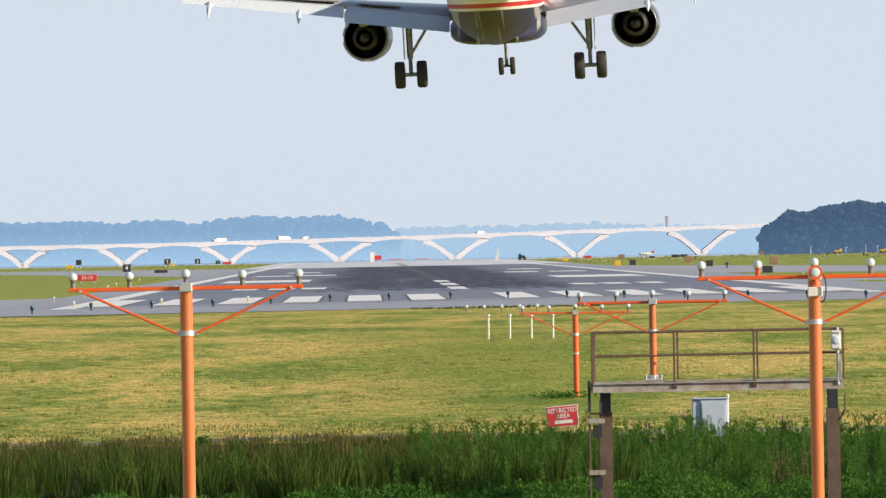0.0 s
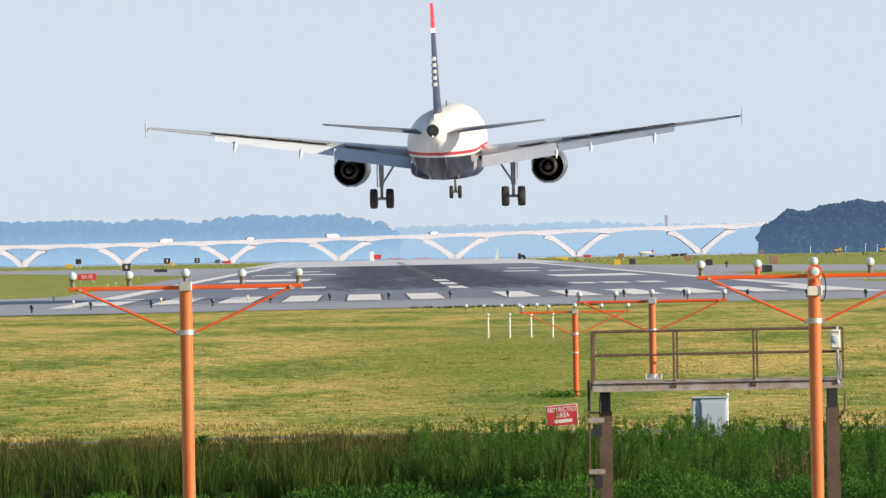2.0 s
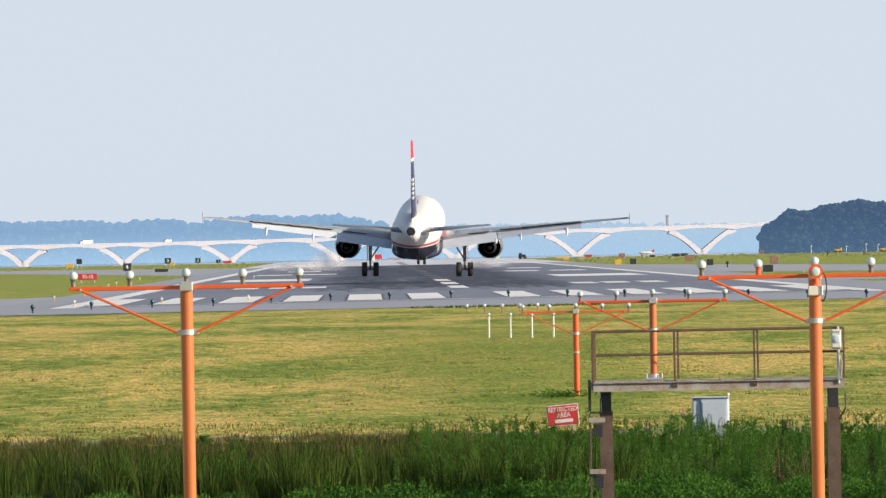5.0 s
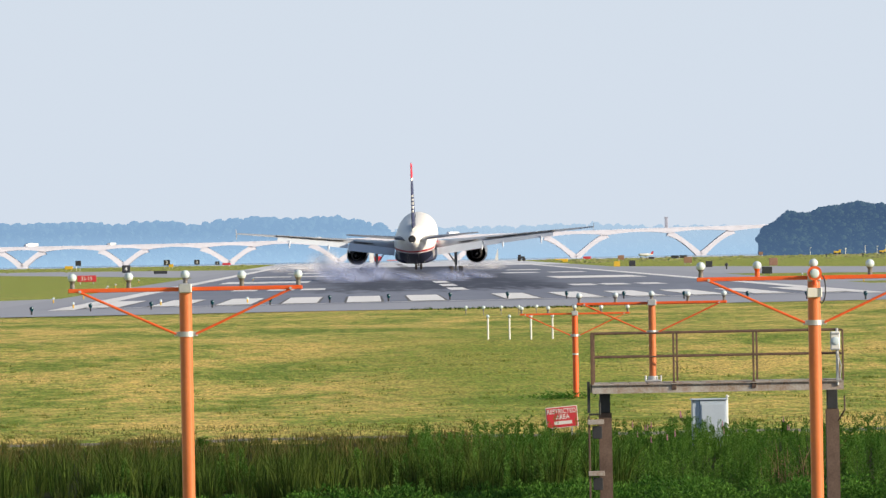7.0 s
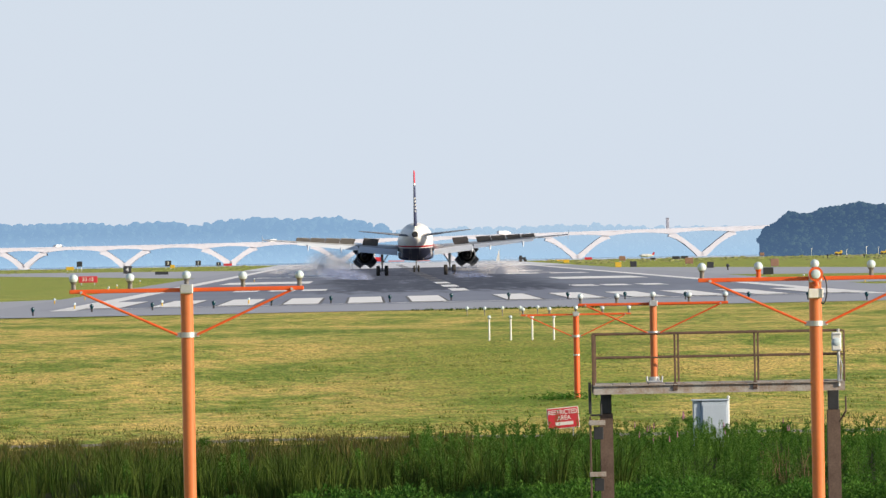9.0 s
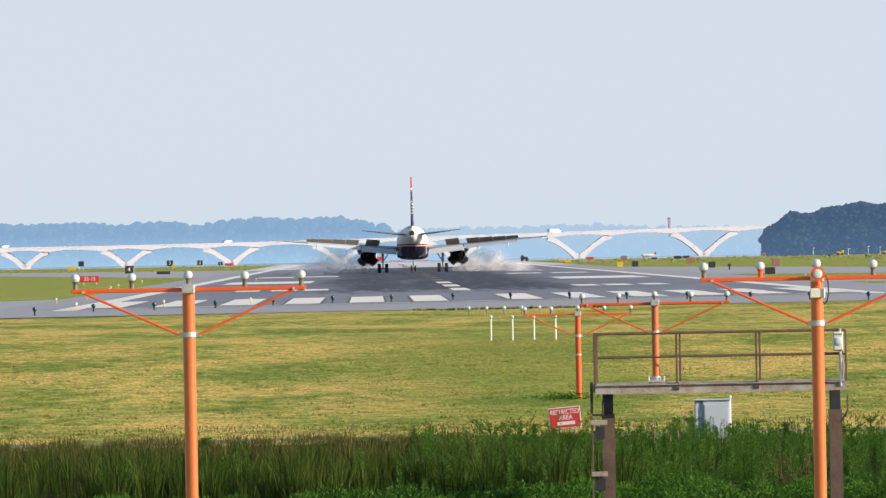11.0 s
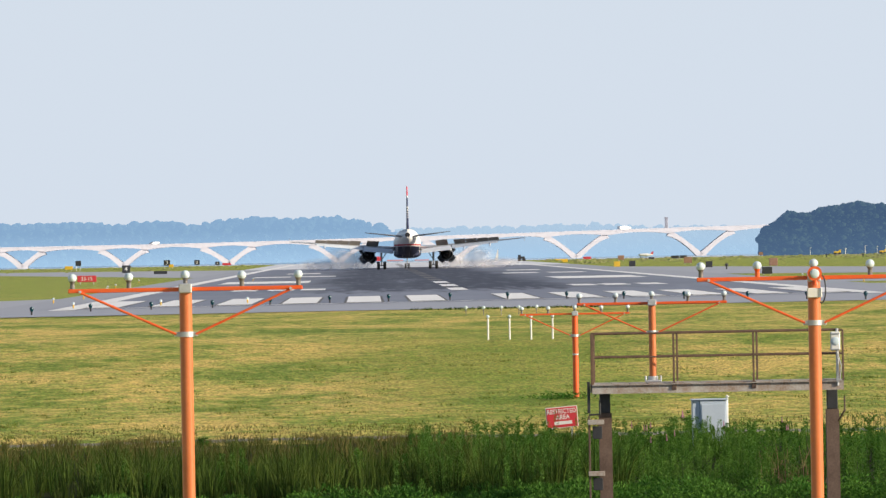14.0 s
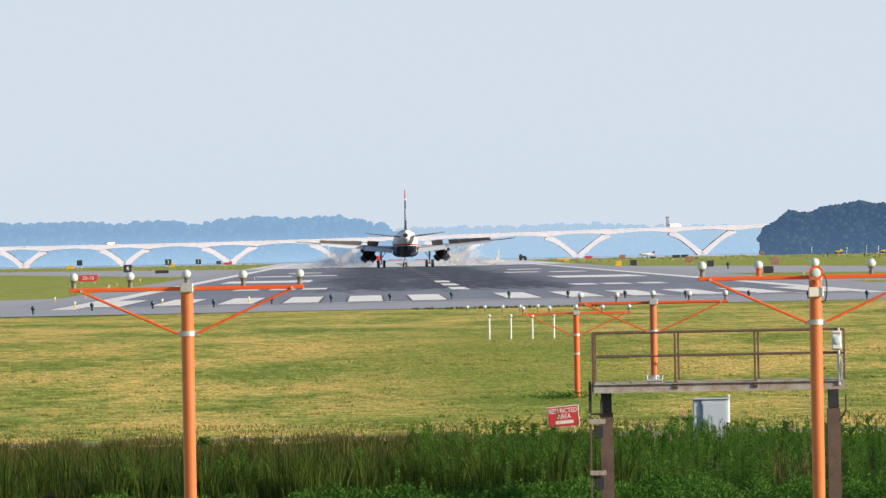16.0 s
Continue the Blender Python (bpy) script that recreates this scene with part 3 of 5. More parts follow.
TRUCKS = [truck("truck", 9.0, 1.9, "white box truck driving on the bridge"), truck("truck", 9.4, 2.0, "white lorry driving on the bridge"),
          truck("van", 6.0, 1.4, "pale van driving on the bridge"), truck("van", 5.2, 1.3, "white van driving on the bridge")]


# ---- approach lights ----
def lamp(p, x, y, z, parent, holder=M_SOCKET, r=0.062):
    """A globe on its holder, above a bar at height z."""
    bm = bmesh.new()
    ball(bm, (x, y, z + 0.148), r, 16)
    ob = part("lamp_globe", bm, M_GLASS, parent, "frosted white glass globe", True)
    bm = bmesh.new()
    rod(bm, (x, y, z + 0.0), (x, y, z + 0.065), 0.032)
    rod(bm, (x, y, z + 0.065), (x, y, z + 0.105), 0.024, 0.045)
    part("holder", bm, holder, ob)
    return ob


def light_pole(x, y, z_bar, z_foot, radius, z_ring, label, extra=False, joints=()):
    p = thing("approach_light_pole", (x, y, 0), label, "approach light", "approach light poles")
    bm = bmesh.new()
    loft(bm, [[(radius * math.cos(q), radius * math.sin(q), z) for q in np.linspace(0, 2 * math.pi, 37)[:-1]] for z in (z_foot, z_bar - 0.02)], caps=False)
    part("post", bm, M_ORANGE if joints else M_POLE, p, smooth=True)
    bm = bmesh.new()
    box(bm, (0, -0.01, z_bar - 0.008), (3.16, 0.06, 0.055), bevel=0.008)
    part("crossbar", bm, M_ORANGE, p)
    for s in (-1, 1):
        bm = bmesh.new()
        rod(bm, (s * 1.44, -0.045, z_bar - 0.02), (s * 0.13, -0.045, z_ring), 0.017, seg=8)
        part("strut", bm, M_ORANGE, p)
        bm = bmesh.new()
        rod(bm, (s * 1.42, -0.08, z_bar - 0.02), (s * 1.42, -0.04, z_bar - 0.02), 0.02, seg=8)
        part("bolt", bm, M_STEEL, p)
    bm = bmesh.new()
    rod(bm, (0, 0, z_ring - 0.035), (0, 0, z_ring + 0.035), radius + 0.02, seg=28)
    for s in (-1, 1):
        box(bm, (s * (radius + 0.035), -0.02, z_ring), (0.075, 0.05, 0.06), bevel=0.006)
    part("clamp_ring", bm, M_STEEL, p)
    bm = bmesh.new()
    box(bm, (0, -0.03, z_bar + 0.005), (0.175, 0.24, 0.13), bevel=0.012)
    part("junction_box", bm, M_STEEL, p)
    for i in range(5):
        lamp(p, (i - 2) * 0.762, 0, z_bar + 0.02 + (0.02 if i == 2 else 0), p, M_ORANGE if extra and i == 1 else M_SOCKET)
    for z in joints:
        bm = bmesh.new()
        rod(bm, (0, 0, z - 0.02), (0, 0, z + 0.02), radius + 0.008, seg=24)
        box(bm, (0, -radius - 0.01, z), (0.06, 0.03, 0.05))
        part("collar", bm, M_STEEL, p)
    if extra:
        bm = bmesh.new()
        rod(bm, (0, -0.16, z_bar + 0.05), (0, -0.24, z_bar + 0.05), 0.07, 0.098, seg=24)
        fl = part("flash_lamp", bm, M_ORANGE, p, "round flashing lamp in an orange housing")
        bm = bmesh.new()
        ball(bm, (0, -0.24, z_bar + 0.05), 0.064, 20, (1, 0.35, 1))
        part("lens", bm, M_GLASS, fl, smooth=True)
        bm = bmesh.new()
        rod(bm, (0.01, -0.15, z_bar - 0.11), (0.01, -0.15, z_bar - 0.02), 0.05, 0.03, seg=14)
        part("bracket", bm, M_ORANGE, p)
        bm = bmesh.new()
        box(bm, (0, -0.12, z_bar - 0.21), (0.20, 0.10, 0.13), bevel=0.01)
        part("junction_box", bm, M_WHITE, p)
        bm = bmesh.new()
        pts = [(0.09 + 0.055 * math.sin(a), -0.2, z_bar - 0.16 + 0.19 * math.cos(a)) for a in np.linspace(0.2, 3.6, 14)]
        for a, b in zip(pts, pts[1:]):
            rod(bm, a, b, 0.009, seg=6)
        part("cable", bm, M_BLACK, p)
    return p


light_pole(-2.44, 109, 2.335, -3.8, 0.086, 1.72, "orange steel pole with five white globe lamps on a crossbar")
light_pole(6.04, 109, 2.335, -3.8, 0.086, 1.72, "orange pole with five globe lamps and a round flashing lamp", True)
light_pole(6.0, 170, 1.60, -0.02, 0.076, 0.98, "orange pole with five lamps bolted to the steel platform")
light_pole(5.97, 232, 0.89, -1.8, 0.084, 0.26, "orange pole with five lamps standing in the mown grass", joints=(-0.28,))
# flange of the pole on the platform
p = thing("pole_flange", (6.0, 170, -0.075), "galvanised base flange of the light pole", "pole base")
bm = bmesh.new()
box(bm, (0, 0, 0.03), (0.34, 0.30, 0.04), bevel=0.01)
part("plate", bm, M_STEEL, p)
bm = bmesh.new()
rod(bm, (0, 0, 0.05), (0, 0, 0.13), 0.11, seg=20)
part("sleeve", bm, M_STEEL, p)
for s in (-1, 1):
    bm = bmesh.new()
    rod(bm, (s * 0.16, -0.12, 0.05), (s * 0.16, -0.12, 0.14), 0.022, seg=8)
    part("bolt", bm, M_STEEL, p)
for i in range(5):
    x = 4.28 + 0.762 * i
    p = thing("approach_light_post", (x, 286, ground_z(x, 286) - 0.05), "slim white post with a small lamp in the grass", "approach light", "low approach lights")
    bm = bmesh.new()
    rod(bm, (0, 0, 0), (0, 0, 0.80), 0.033, seg=12)
    part("post", bm, M_WHITE, p)
    lamp(p, 0, 0, 0.72, p, r=0.062)
    p = thing("approach_light_post", (x, 349, ground_z(x, 349)), "short post with a white lamp near the runway end", "approach light", "low approach lights")
    bm = bmesh.new()
    rod(bm, (0, 0, 0), (0, 0, 0.26), 0.018, seg=10)
    part("post", bm, M_SOCKET, p)
    lamp(p, 0, 0, 0.20, p, r=0.08)


# ---- steel platform ----
def make_platform():
    p = thing("steel_platform", (0, 170, 0), "rusty steel access platform with guard rails and ladder", "platform")

    def piece(name, material, fn, label=""):
        bm = bmesh.new()
        fn(bm)
        return part(name, bm, material, p, label)
    x0, x1, w = 4.72, 9.94, 0.75
    for y in (-w, w):
        piece("deck_beam", M_DECK, lambda bm: (box(bm, ((x0 + x1) / 2, y, -0.19), (x1 - x0 + 0.05, 0.03, 0.17)), box(bm, ((x0 + x1) / 2, y - 0.02, -0.105), (x1 - x0 + 0.05, 0.09, 0.02)),
                                               box(bm, ((x0 + x1) / 2, y - 0.02, -0.278), (x1 - x0 + 0.05, 0.09, 0.02))))
        for z, r in ((0.965, 0.021), (0.47, 0.018)):
            piece("rail", M_RAIL, lambda bm: rod(bm, (x0, y, z), (x1, y, z), r, seg=10))
        for x in (x0, 6.46 + 0.04 * y, 8.14 + 0.05 * y, x1 - 0.05 * y):
            piece("rail_post", M_RAIL, lambda bm: box(bm, (x + (0.05 if y > 0 else -0.02), y, 0.435), (0.065 if x == x0 else 0.042, 0.05, 1.07), bevel=0.006))
        for x in (6.46 + 0.04 * y, 8.14 + 0.05 * y):
            piece("post_foot", M_RUST, lambda bm: (box(bm, (x + (0.05 if y > 0 else -0.02), y - 0.025, -0.15), (0.10, 0.03, 0.16), bevel=0.005),
                                                   *(rod(bm, (x + d - 0.02, y - 0.05, z), (x + d - 0.02, y - 0.03, z), 0.013, seg=6) for d in (-0.03, 0.03) for z in (-0.11, -0.19))))
    for z in (0.965, 0.47):
        piece("end_rail", M_RAIL, lambda bm: rod(bm, (x1, -w, z), (x1, w, z), 0.02, seg=10))
    for i in range(14):
        x = x0 + 0.19 + 0.376 * i
        piece("deck_plank", M_DECK, lambda bm: box(bm, (x, 0, -0.088), (0.35, 2 * w - 0.1, 0.03), bevel=0.004))
    for x in (4.95, 9.73):
        piece("column", M_RUST, lambda bm: (box(bm, (x - 0.10, -0.1, -2.4), (0.02, 0.34, 3.4)), box(bm, (x + 0.14, -0.1, -2.4), (0.02, 0.34, 3.4)), box(bm, (x + 0.02, -0.1, -2.4), (0.22, 0.02, 3.4)),
                                            box(bm, (x + 0.02, -0.28, -2.4), (0.27, 0.02, 3.4))))
        piece("cap_block", M_BLACK, lambda bm: box(bm, (x + 0.02, -0.12, -0.49), (0.22, 0.3, 0.42), bevel=0.01))
    piece("ladder_rail", M_BLACK, lambda bm: box(bm, (4.62, -0.62, -0.36), (0.06, 0.06, 0.66), bevel=0.005), "black painted ladder rail")
    piece("ladder_rail", M_RUST, lambda bm: box(bm, (4.62, -0.62, -2.4), (0.04, 0.05, 3.3), bevel=0.005))
    piece("gate_loop", M_BLACK, lambda bm: (rod(bm, (4.85, -0.6, -0.42), (4.85, -0.6, -0.72), 0.02), rod(bm, (4.62, -0.6, -0.72), (4.85, -0.6, -0.72), 0.02)))
    for z in (-0.88, -1.96, -3.0):
        piece("ladder_step", M_DECK, lambda bm: box(bm, (4.76, -0.64, z), (0.34, 0.16, 0.10), bevel=0.006), "pale worn step")
        piece("step_bracket", M_BLACK, lambda bm: box(bm, (4.79, -0.55, z - 0.22), (0.2, 0.1, 0.26), bevel=0.006))
    piece("brace_rod", M_RUST, lambda bm: (rod(bm, (9.98, -0.7, -0.42), (9.98, -0.7, -0.72), 0.018), rod(bm, (9.98, -0.7, -0.72), (9.86, -0.4, -0.95), 0.018)))


make_platform()
p = thing("floodlight", (9.80, 169.2, -0.2), "white floodlight on the platform's corner post", "floodlight")
bm = bmesh.new()
box(bm, (0, 0, 0.93), (0.20, 0.14, 0.40), bevel=0.02)
part("housing", bm, M_WHITE, p)
bm = bmesh.new()
ball(bm, (0, -0.07, 0.93), 0.09, 16, (1, 0.3, 1))
part("lens", bm, M_GLASS, p, smooth=True)
for z in (0.76, 1.09):
    bm = bmesh.new()
    box(bm, (0, -0.075, z), (0.18, 0.03, 0.03), bevel=0.005)
    part("bracket", bm, M_STEEL, p)
bm = bmesh.new()
rod(bm, (0.04, 0.02, 0), (0.04, 0.02, 1.2), 0.03)
part("mast", bm, M_STEEL, p)
bm = bmesh.new()
rod(bm, (0.02, -0.03, 0.74), (0.12, -0.03, 0.42), 0.012, seg=6)
rod(bm, (0.12, -0.03, 0.42), (0.08, 0, 0.1), 0.012, seg=6)
part("cable", bm, M_STEEL, p)

# ---- cabinet and warning sign ----
gz = ground_z(8.43, 200)
p = thing("equipment_cabinet", (8.43, 200, gz), "pale grey metal equipment cabinet among tall weeds", "cabinet")
bm = bmesh.new()
box(bm, (-0.335, 0, 0.55), (0.19, 0.5, 1.2), bevel=0.012)
part("side_box", bm, M_CAB, p)
bm = bmesh.new()
box(bm, (0.095, -0.02, 0.55), (0.665, 0.54, 1.2), bevel=0.012)
body = part("body", bm, M_CAB, p)
bm = bmesh.new()
box(bm, (0.095, -0.30, 0.52), (0.59, 0.02, 1.06), bevel=0.006)
part("door", bm, M_CAB, body)
bm = bmesh.new()
box(bm, (0, -0.02, 1.17), (0.92, 0.62, 0.035), bevel=0.01)
part("lid", bm, M_CAB, p)
bm = bmesh.new()
rod(bm, (0.45, -0.1, 0), (0.45, -0.1, 1.2), 0.022)
part("conduit", bm, M_WHITE, p)
bm = bmesh.new()
ball(bm, (0.45, -0.1, 1.235), 0.04, 10)
part("lamp", bm, M_WHITE, p)


def letters(body_text, size, material, parent, m, label=""):
    cu = bpy.data.curves.new("letters", "FONT")
    cu.body, cu.size, cu.extrude, cu.offset = body_text, size, 0.004, 0.014 * size
    cu.align_x, cu.align_y = "CENTER", "CENTER"
    tmp = new("letters", cu)
    bpy.context.view_layer.update()
    me = bpy.data.meshes.new_from_object(tmp.evaluated_get(bpy.context.evaluated_depsgraph_get()))
    bpy.data.objects.remove(tmp)
    me.materials.clear()
    me.materials.append(material)
    ob = new("lettering", me)
    ob.parent = parent
    ob.matrix_basis = m
    return ob


p = thing("warning_sign", (4.855, 203, ground_z(4.855, 203)), "red and white restricted area sign leaning in weeds", "sign")
zc = -1.47 - ground_z(4.855, 203)
lean = Matrix.Translation((0, 0, zc)) @ pose(0, 0, 0, 0, -4.5, 0)
bm = bmesh.new()
box(bm, (0, 0, 0), (0.80, 0.02, 0.53), lean, bevel=0.005)
part("border", bm, M_WHITE, p)
bm = bmesh.new()
box(bm, (0, -0.012, 0), (0.765, 0.012, 0.495), lean, bevel=0.003)
panel = part("panel", bm, M_RED, p)
face = lean @ pose(0, -0.021, 0, 90, 0, 0)
letters("RESTRICTED", 0.165, M_WHITE, panel, face @ pose(0, 0.145, 0) @ Matrix.Diagonal((0.80, 1, 1, 1)))
letters("AREA", 0.165, M_WHITE, panel, face @ pose(0.02, 0.0, 0) @ Matrix.Diagonal((0.85, 1, 1, 1)))
bm = bmesh.new()
box(bm, (0.02, -0.02, -0.14), (0.45, 0.006, 0.085), lean)
part("lettering_bar", bm, M_WHITE, panel)
for s in (-0.25, 0.25):
    bm = bmesh.new()
    rod(bm, (s, 0.03, -0.1), (s, 0.03, zc + 0.1), 0.02)
    part("post", bm, M_STEEL, p)


# ---- airfield signs, lights and far clutter ----
def field_sign(x, y, w, h, material, label, text="", category="sign", lift=0.25, deep=0.2, name="airfield_sign"):
    p = thing(name, (x, y, 0), label, category, "airfield signs" if category == "sign" else "")
    bm = bmesh.new()
    box(bm, (0, 0, lift + h / 2), (w, deep, h), bevel=0.03)
    pn = part("panel", bm, material, p)
    if text:
        letters(text, h * 0.78, M_WHITE, pn, pose(0, -deep / 2 - 0.012, lift + h * 0.5, 90, 0, 0))
    for s in (-0.35, 0.35):
        bm = bmesh.new()
        rod(bm, (s * w, 0, -0.05), (s * w, 0, lift + 0.05), 0.05)
        part("leg", bm, M_STEEL, p)
    return p


field_sign(-27.3, 790, 1.85, 0.62, M_RED, "red mandatory sign with white runway numbers in the grass", "33-15")
field_sign(-34.2, 1153, 1.15, 1.10, M_BLACK, "black distance sign with a white figure four", "4")
field_sign(-39.3, 1597, 1.25, 1.10, M_BLACK, "black distance sign with a white figure three", "3", lift=0.6)
field_sign(-37.6, 1800, 1.2, 1.05, M_BLACK, "black distance sign with a white figure two", "2", lift=0.4)
field_sign(-32.4, 1764, 1.0, 0.75, M_BLACK, "small black distance sign", "1", lift=0.3)
field_sign(-54.4, 1529, 1.05, 1.0, M_BLACK, "black square sign behind a yellow one", lift=0.9)
field_sign(-56.6, 1540, 1.5, 0.65, M_YELLOW, "yellow airfield direction sign in the grass")
field_sign(-38.3, 1590, 0.9, 0.6, M_YELLOW, "yellow airfield sign beside a black one")
field_sign(-28.4, 1117, 1.85, 0.42, M_BLACK, "low black sign board seen from behind", lift=0.12)
field_sign(-30, 1740, 1.8, 0.5, M_RED, "red airfield sign at the crossing")
field_sign(-46.0, 1560, 1.2, 0.4, M_BLACK, "low dark sign board in the far grass", lift=0.4)
field_sign(35.5, 1077, 0.85, 0.75, M_BLACK, "black box-shaped sign seen from behind", lift=0.1)
field_sign(33.1, 1065, 0.8, 0.7, M_YELLOW, "yellow airfield sign at the runway's edge", lift=0.1)
field_sign(47.2, 1494, 1.15, 0.85, M_BROWN, "brown sign board seen from behind", lift=0.25)
field_sign(40.95, 964, 0.8, 0.72, M_BLACK, "black sign board seen from behind", lift=0.1)
field_sign(49.25, 976, 1.0, 0.9, M_BROWN, "brown sign board on the grass", lift=0.12)
field_sign(35.8, 721, 0.92, 0.62, M_BLACK, "black sign board seen from behind", lift=0.1)
field_sign(47.05, 1180, 1.2, 0.9, M_BROWN, "brown sign board on the far grass", lift=0.15)
field_sign(60, 1568, 1.5, 0.55, M_BLACK, "low black sign board on the far grass")
field_sign(62.5, 1590, 1.4, 0.55, M_BLACK, "low black sign board on the far grass")
field_sign(46.3, 1690, 1.6, 0.5, M_RED, "red airfield sign on the far grass")
field_sign(41, 1690, 2.6, 0.30, M_YELLOW, "long low yellow board on the far grass", lift=0.05)
field_sign(36.6, 1485, 1.0, 0.5, M_YELLOW, "yellow airfield sign beside the runway", lift=0.05)
field_sign(54.8, 1550, 1.1, 0.35, M_BLACK, "low black sign board on the far grass")
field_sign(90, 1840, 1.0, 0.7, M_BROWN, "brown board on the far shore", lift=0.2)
field_sign(2.2, 1795, 2.4, 1.0, M_RED, "red and white marker board at the runway's end", lift=0.5)
field_sign(1.3, 1790, 1.0, 2.2, M_WHITE, "white hut with red corners at the runway's end", category="hut", lift=0.1, name="hut")
field_sign(6.5, 1800, 3.6, 0.3, M_HAZED_RED, "long red antenna row at the runway's end, paled for haze", lift=0.4)
field_sign(12.5, 1805, 3.2, 0.25, M_HAZED_RED, "long red antenna row at the runway's end, paled for haze", lift=0.4)
for x, w in ((107.4, 1.3), (117.8, 1.3)):
    p = thing("site_truck", (x, 1840, 0), "yellow site vehicle on the far shore", "vehicle")
    bm = bmesh.new()
    box(bm, (0, 0, 0.75), (w * 1.3, 1.6, 0.8), bevel=0.1)
    part("body", bm, M_YELLOW, p)
    p.scale = (0.95, 0.8, 0.65)
    bm = bmesh.new()
    box(bm, (w * 0.5, 0, 1.3), (w * 0.4, 1.5, 0.7), bevel=0.1)
    part("cab", bm, M_YELLOW, p)
    for s in (-0.4, 0.4):
        bm = bmesh.new()
        rod(bm, (s * w, -0.85, 0.35), (s * w, 0.85, 0.35), 0.35)
        part("wheel", bm, M_RUBBER, p)
p = thing("service_truck", (33.0, 1700, 0), "dark grey service truck beside the runway", "truck")
bm = bmesh.new()
box(bm, (-0.3, 0, 0.75), (1.5, 1.6, 0.55), bevel=0.08)
part("bed", bm, M_BLACK, p)
bm = bmesh.new()
box(bm, (-0.65, 0, 1.1), (0.6, 1.5, 0.5), bevel=0.1)
part("cab", bm, M_BLACK, p)
for s in (-0.7, 0.3):
    bm = bmesh.new()
    rod(bm, (s, -0.8, 0.35), (s, 0.8, 0.35), 0.35)
    part("wheel", bm, M_RUBBER, p)
# a light aircraft parked on the far shore
p = thing("parked_aircraft", (63.2, 1830, 0), "small parked white aircraft with a red tail", "aircraft")
p.scale = (0.7, 0.7, 0.7)
bm = bmesh.new()
loft(bm, [[(x, r * math.cos(a), 1.05 + r * math.sin(a)) for a in np.linspace(0, 5.6, 9)] for x, r in ((-2.2, 0.1), (-1.4, 0.45), (0.6, 0.5), (2.0, 0.25), (2.6, 0.1))])
part("fuselage", bm, M_WHITE, p)
bm = bmesh.new()
loft(bm, [[(1.7, -0.05, 1.1), (2.6, -0.05, 1.1), (2.6, 0.05, 1.1), (1.7, 0.05, 1.1)], [(2.4, -0.04, 2.1), (2.9, -0.04, 2.1), (2.9, 0.04, 2.1), (2.4, 0.04, 2.1)]])
part("tail_fin", bm, M_RED, p)
bm = bmesh.new()
box(bm, (0, 0, 0.95), (1.0, 8, 0.1), bevel=0.03)
part("wing", bm, M_WHITE, p)
for x in (-1.4, 0.4):
    bm = bmesh.new()
    rod(bm, (x, 0, -0.03), (x, 0, 0.7), 0.08)
    part("wheel_leg", bm, M_RUBBER, p)
for x, h in ((99.0, 1.7), (107.0, 1.4), (111.5, 1.9), (114.2, 1.7), (116.2, 1.9)):
    p = thing("lamp_post", (x + 2, 1835, -0.05), "thin white lamp post on the far shore", "lamp post", "lamp posts on the far shore")
    bm = bmesh.new()
    rod(bm, (0, 0, 0), (0, 0, h), 0.07, 0.05, 8)
    part("post", bm, M_WHITE, p)
    bm = bmesh.new()
    box(bm, (0.12, 0, h), (0.4, 0.2, 0.12), bevel=0.02)
    part("lamp_head", bm, M_WHITE, p)
for x, y in ((92, 1500), (96, 1450), (104.5, 1480), (100, 1250), (43.2, 900)):
    p = thing("edge_marker", (x * 0.93, y, -0.04), "small black edge light on the grass", "edge light", "dark edge lights")
    bm = bmesh.new()
    rod(bm, (0, 0, 0), (0, 0, 0.5), 0.1, 0.06)
    part("stem", bm, M_BLACK, p)
    bm = bmesh.new()
    ball(bm, (0, 0, 0.55), 0.2, 12)
    part("lamp_head", bm, M_BLACK, p)
p = thing("sailboat", (100, 2700, -3.4), "far white sailing boat on the river", "boat")
bm = bmesh.new()
loft(bm, [[(-1.6, -0.6, 0.9), (1.9, -0.3, 0.9), (1.9, 0.3, 0.9), (-1.6, 0.6, 0.9)], [(-1.3, -0.3, 0), (1.3, -0.1, 0), (1.3, 0.1, 0), (-1.3, 0.3, 0)]])
part("hull", bm, M_WHITE, p)
bm = bmesh.new()
loft(bm, [[(-1.2, -0.03, 1.2), (0.3, -0.03, 1.2), (0.3, 0.03, 1.2), (-1.2, 0.03, 1.2)], [(0.1, -0.02, 6), (0.3, -0.02, 6), (0.3, 0.02, 6), (0.1, 0.02, 6)]])
part("sail", bm, M_WHITE, p)
p.location.x = 44.0

# threshold lights
for x, y in ((-16.0, 386), (-13.8, 404), (-10.9, 409), (-7.9, 414), (-5.1, 428), (-2.0, 439), (1.2, 440), (4.6, 445), (7.7, 441), (10.8, 436),
             (13.6, 427), (16.4, 417), (19.2, 407), (21.7, 398), (24.1, 390)):
    p = thing("threshold_light", (x, y, 0.02), "small green threshold light on a short stem", "runway light", "threshold lights")
    bm = bmesh.new()
    rod(bm, (0, 0, 0), (0, 0, 0.18), 0.045, seg=8)
    part("stem", bm, M_BLACK, p)
    bm = bmesh.new()
    rod(bm, (0, 0, 0.16), (0, 0, 0.22), 0.05, 0.08, 10)
    ball(bm, (0, 0, 0.30), 0.105, 12)
    hd = part("lamp_head", bm, M_TEAL, p)
    # a pale bead added on the glass for its glint
    bm = bmesh.new()
    ball(bm, (0.05, -0.11, 0.33), 0.035, 8)
    part("glint_lens", bm, M_GLASS, hd)
